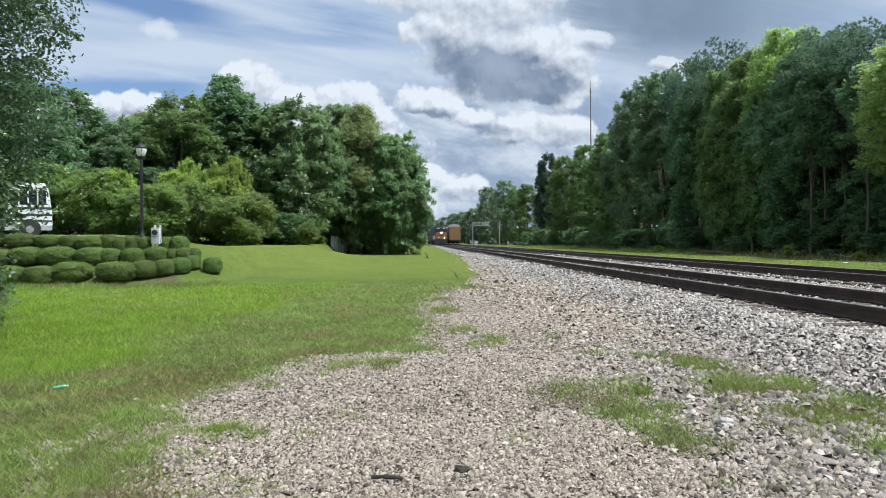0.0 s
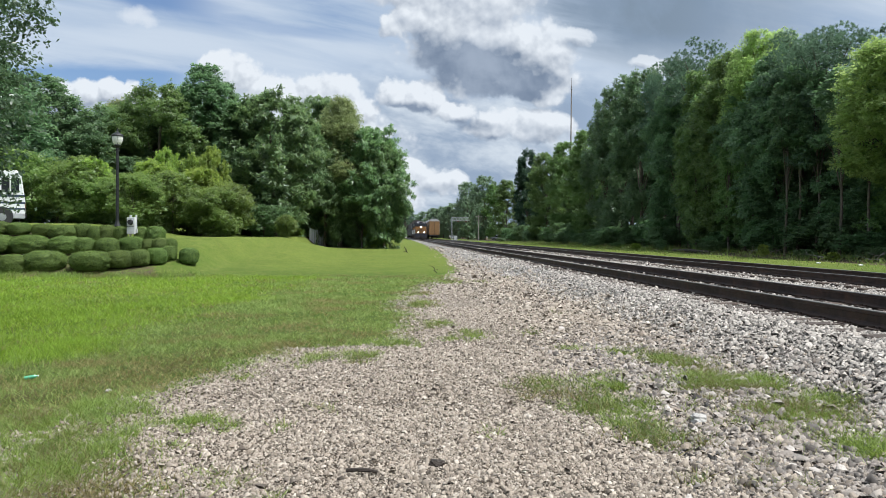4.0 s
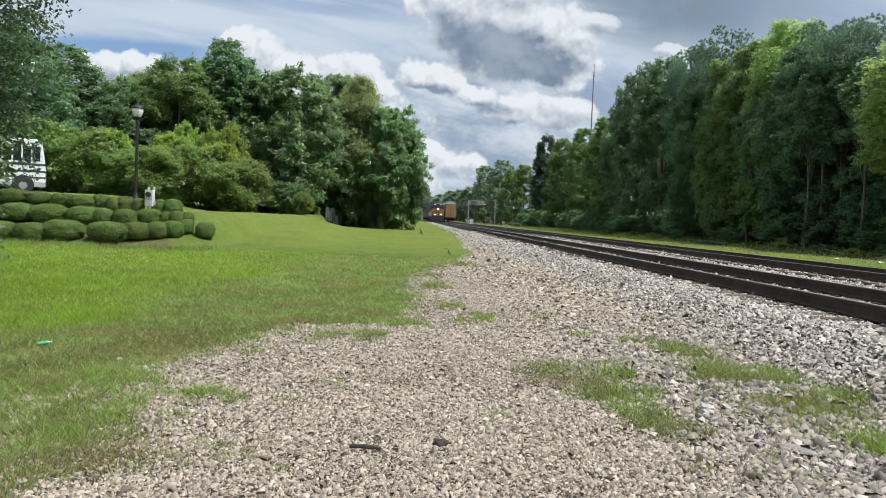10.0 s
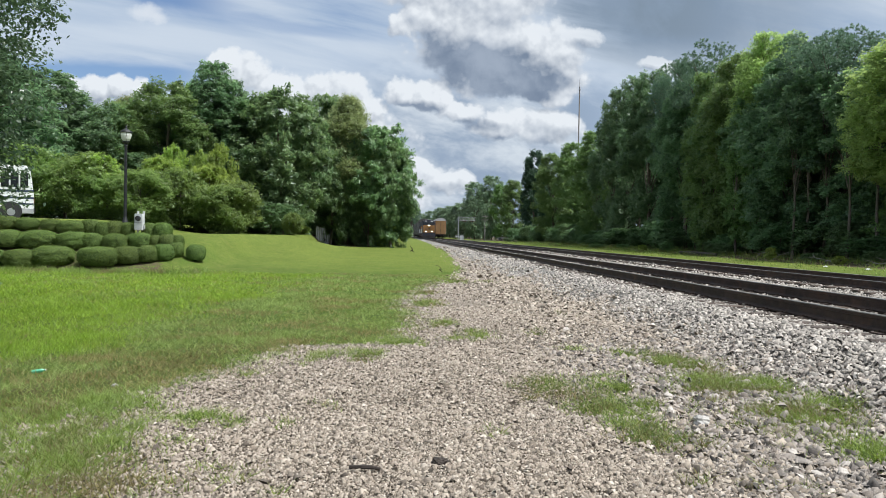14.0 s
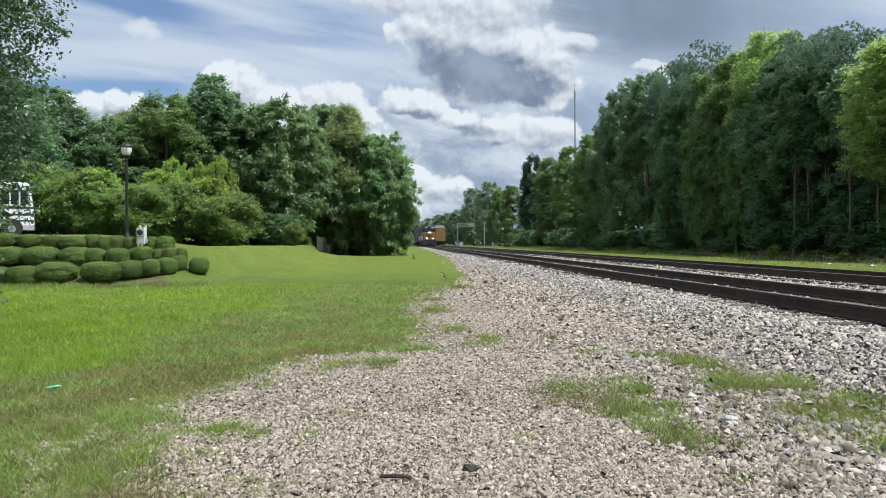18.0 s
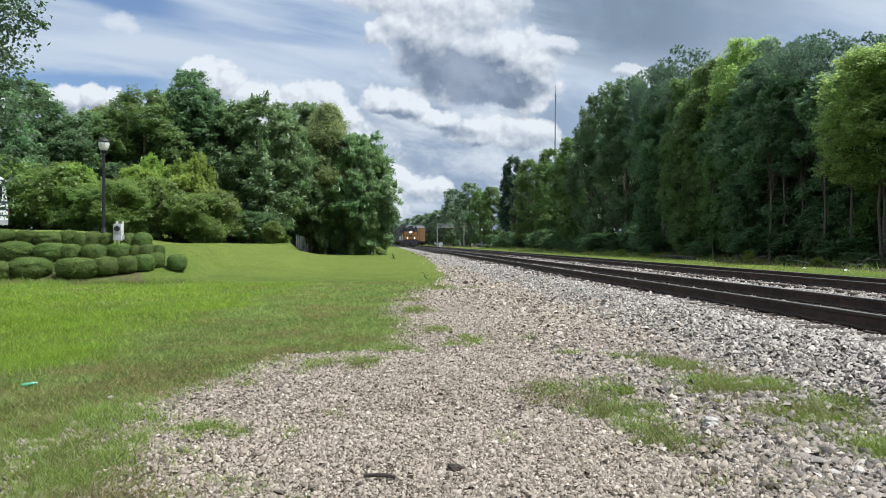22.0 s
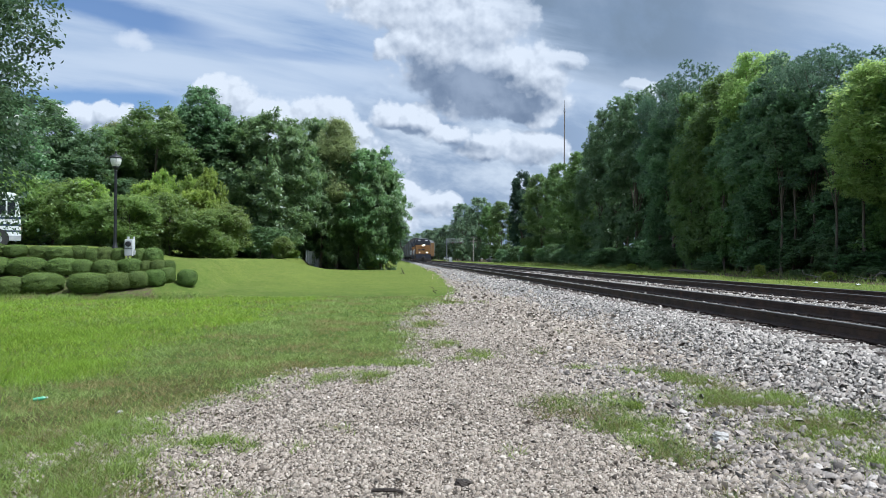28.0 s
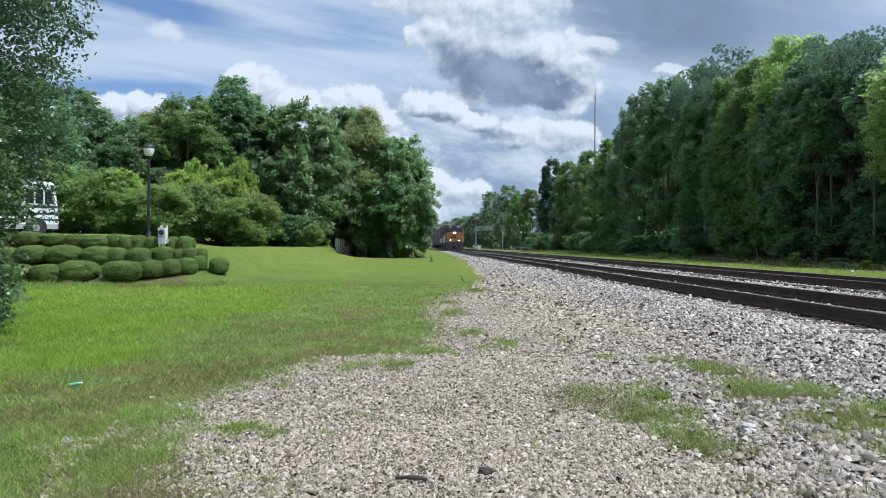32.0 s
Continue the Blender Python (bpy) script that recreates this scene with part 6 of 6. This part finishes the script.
def make_car(x, y, turn, label):
    c = thing("parked_car", pose(x, y, 0.31, 0, 0, turn), label, "car", "cars at the crossing")
    part("body", prism([(-2.2, 0.35), (-2.25, 0.8), (-1.4, 0.95), (-0.8, 1.42), (0.9, 1.45), (1.6, 0.98), (2.2, 0.9), (2.25, 0.35)], -0.88, 0.88, 0.06), M["car_paint"], c)
    part("windows", prism([(-1.15, 0.98), (-0.74, 1.36), (0.84, 1.38), (1.32, 0.99)], -0.893, 0.893), M["pane"], c)
    part("windshield", prism([(-1.42, 0.97), (-0.82, 1.425), (-0.78, 1.40), (-1.36, 0.95)], -0.75, 0.75), M["pane"], c)
    for wx in (-1.4, 1.4):
        for s in (-1, 1):
            w = part("wheel", rod(bmesh.new(), (wx, s * 0.70, 0.33), (wx, s * 0.90, 0.33), 0.33, None, 18), M["tyre"], c)
            part("rim", rod(bmesh.new(), (wx, s * 0.89, 0.33), (wx, s * 0.91, 0.33), 0.2, None, 12), M["steel"], w)
    for s in (-1, 1):
        part("headlight", boxed(-2.27, -2.2, s * 0.65 - 0.15, s * 0.65 + 0.15, 0.66, 0.8), M["lantern"], c)


make_car(29.0, 214, 0, "silver car waiting on the crossing road")
make_car(18.8, 262, 90, "silver car parked beyond the crossing")
road = new("road", mesh_of("road", [(12.9, 186.5, 0.325), (90, 186.5, 0.325), (90, 194.5, 0.325), (12.9, 194.5, 0.325), (12.9, 186.5, 0.2), (90, 186.5, 0.2), (90, 194.5, 0.2), (12.9, 194.5, 0.2)],
                           [(0, 1, 2, 3), (4, 5, 1, 0), (5, 6, 2, 1), (6, 7, 3, 2), (7, 4, 0, 3)], M["asphalt"]))
tagged(road, "grey asphalt road crossing the tracks", "road", kind="structure")

# ---- litter on the ground ----


def make_litter():
    x, y = -3.67, 7.22
    b = thing("plastic_bottle", pose(x, y, float(height(x, y)) + 0.035, 0, 82, 15) @ Matrix.Scale(0.55, 4), "crushed green plastic drink bottle lying in the grass", "bottle")
    part("body", lathe([(0.026, -0.1), (0.032, -0.095), (0.033, -0.03), (0.029, 0.0), (0.033, 0.03), (0.031, 0.06), (0.014, 0.095), (0.013, 0.105)]), M["bottle"], b)
    part("cap", lathe([(0.015, 0.105), (0.015, 0.122)]), M["white"], b, "white screw cap")
    x, y = -0.42, 4.28
    s = thing("stick", pose(x, y, float(height(x, y)) + 0.03, 0, 0, 0), "short dark broken stick lying on the gravel", "stick")
    bm = bmesh.new()
    for a, c, r in (((-0.09, 0.012, 0.0), (-0.02, 0.0, 0.006), 0.012), ((-0.02, 0.0, 0.006), (0.045, -0.004, 0.004), 0.014), ((0.045, -0.004, 0.004), (0.09, -0.012, -0.004), 0.011)):
        rod(bm, a, c, r, r * 0.85, 7)
    part("bark_piece", bm, M["wood"], s)
    for x, y, size, mat, name, label, cat in ((0.02, 4.41, 0.10, "wood", "bark_clod", "dark clod of rotten bark on the gravel", "clod"),
                                              (1.95, 5.23, 0.17, "pale", "stone", "pale flat limestone lump among the gravel", "stone"),
                                              (-2.72, 6.6, 0.06, "pale", "stone", "pale stone in the grass", "stone")):
        bm = bmesh.new()
        bmesh.ops.create_icosphere(bm, subdivisions=3, radius=size / 2)
        for v in bm.verts:
            n = noise.noise(v.co * 2.4 / size + Vector((x, y, 0))) + 0.6 * noise.noise(v.co * 7 / size + Vector((y, x, 0)))
            v.co = Vector((v.co.x * (1 + 0.35 * n), v.co.y * (0.7 + 0.3 * n), v.co.z * (0.42 + 0.3 * n)))
        ob = part(name, bm, M[mat], None, label)
        ob.matrix_basis = pose(x, y, float(height(x, y)) + size * 0.18, 0, 0, 40 * x)
        tagged(ob, category=cat)
    # bare weed stalks at the lawn's rim
    rng = random.Random(8)
    for x, y, tall in ((1.14, 25.4, 0.24), (0.42, 49.0, 0.42), (0.16, 49.6, 0.3)):
        w = thing("dead_weed", pose(x, y, float(height(x, y))), "dark dry weed stalk standing at the lawn's rim", "weed", "weed stalks")
        bm = bmesh.new()
        at = Vector((0, 0, -0.03))
        for k in range(4):
            then = at + Vector((rng.uniform(-0.09, 0.09), rng.uniform(-0.05, 0.05), tall / 4))
            girth = 0.030 if y > 40 else 0.014
            rod(bm, at, then, girth * (1 - 0.17 * k), girth * (0.85 - 0.17 * k), 5)
            rod(bm, then, then + Vector((rng.uniform(-0.16, 0.16), 0, rng.uniform(0.02, 0.1))), 0.007, 0.003, 4)
            at = then
        part("stalk", bm, M["wood"], w)
    log = thing("fallen_log", pose(21.8, 54.5, float(height(21.8, 54.5)), 0, 0, 88), "dark fallen log lying before the woods", "log")
    part("trunk", rod(rod(bmesh.new(), (-3.9, 0, 0.10), (0.4, 0.1, 0.13), 0.11, 0.14, 9), (0.4, 0.1, 0.13), (4.0, -0.1, 0.10), 0.14, 0.10, 9), M["wood"], log)
    # dead branches and scraps along the verge
    for k, (x, y) in enumerate(((22.6, 44.5), (23.2, 40.0), (22.4, 37.5), (23.4, 35.5), (22.2, 33.0), (23.0, 47.5), (22.8, 31.0))):
        br = thing("fallen_branch", pose(x, y, float(height(x, y)), 0, 0, rng.uniform(0, 360)), "pale dead branch lying in the weeds before the woods", "branch", "dead branches along the verge")
        bm, at, way = bmesh.new(), Vector((0, 0, 0.03)), Vector((0.32, 0, 0.09))
        for j in range(6):
            then = at + way
            rod(bm, at, then, 0.030 - 0.004 * j, 0.026 - 0.004 * j, 6)
            if j in (2, 3):
                rod(bm, then, then + Vector((rng.uniform(0.1, 0.5), rng.choice((-1, 1)) * rng.uniform(0.3, 0.6), rng.uniform(0.1, 0.4))), 0.018, 0.006, 5)
            at, way = then, way + Vector((rng.uniform(-0.1, 0.1), rng.uniform(-0.2, 0.2), rng.uniform(-0.07, 0.02)))
        part("limb", bm, M["pole"], br)
    for x, y, size in ((18.4, 31.7, 0.22), (18.6, 29.0, 0.26)):
        bm = bmesh.new()
        bmesh.ops.create_icosphere(bm, subdivisions=2, radius=size / 2)
        for v in bm.verts:
            n = noise.noise(v.co * 14 + Vector((x, y, 0)))
            v.co = Vector((v.co.x * (1 + 0.7 * n), v.co.y * (0.8 + 0.6 * n), v.co.z * (0.35 + 0.5 * n)))
        ob = part("paper_scrap", bm, M["white"], None, "crumpled white paper scrap on the verge")
        ob.matrix_basis = pose(x, y, float(height(x, y)) + size * 0.12, 0, 0, 40 * x)
        tagged(ob, category="litter")


make_litter()

for ob, m in PLACED:
    ob.matrix_basis = m


def motions():
    """The freight train creeps towards the camera; its wheels roll."""
    ahead = [(0, 191.0), (6, 187.5), (9, 184.5), (13, 178.0), (19, 165.5), (23, 156.5), (28, 144.0), (32, 133.5)]
    for ob, back in TRAIN:
        walk(ob, [(t, pose(NEAR_X, y + back, RAIL_TOP)) for t, y in ahead])
    times = [0.25 * k for k in range(129)]
    for w, (x, y, z) in lead_wheels:
        walk(w, [(t, pose(x, y, z, -math.degrees((float(np.interp(t, [a for a, _ in ahead], [b for _, b in ahead])) - 191.0) / -0.5))) for t in times])


motions()
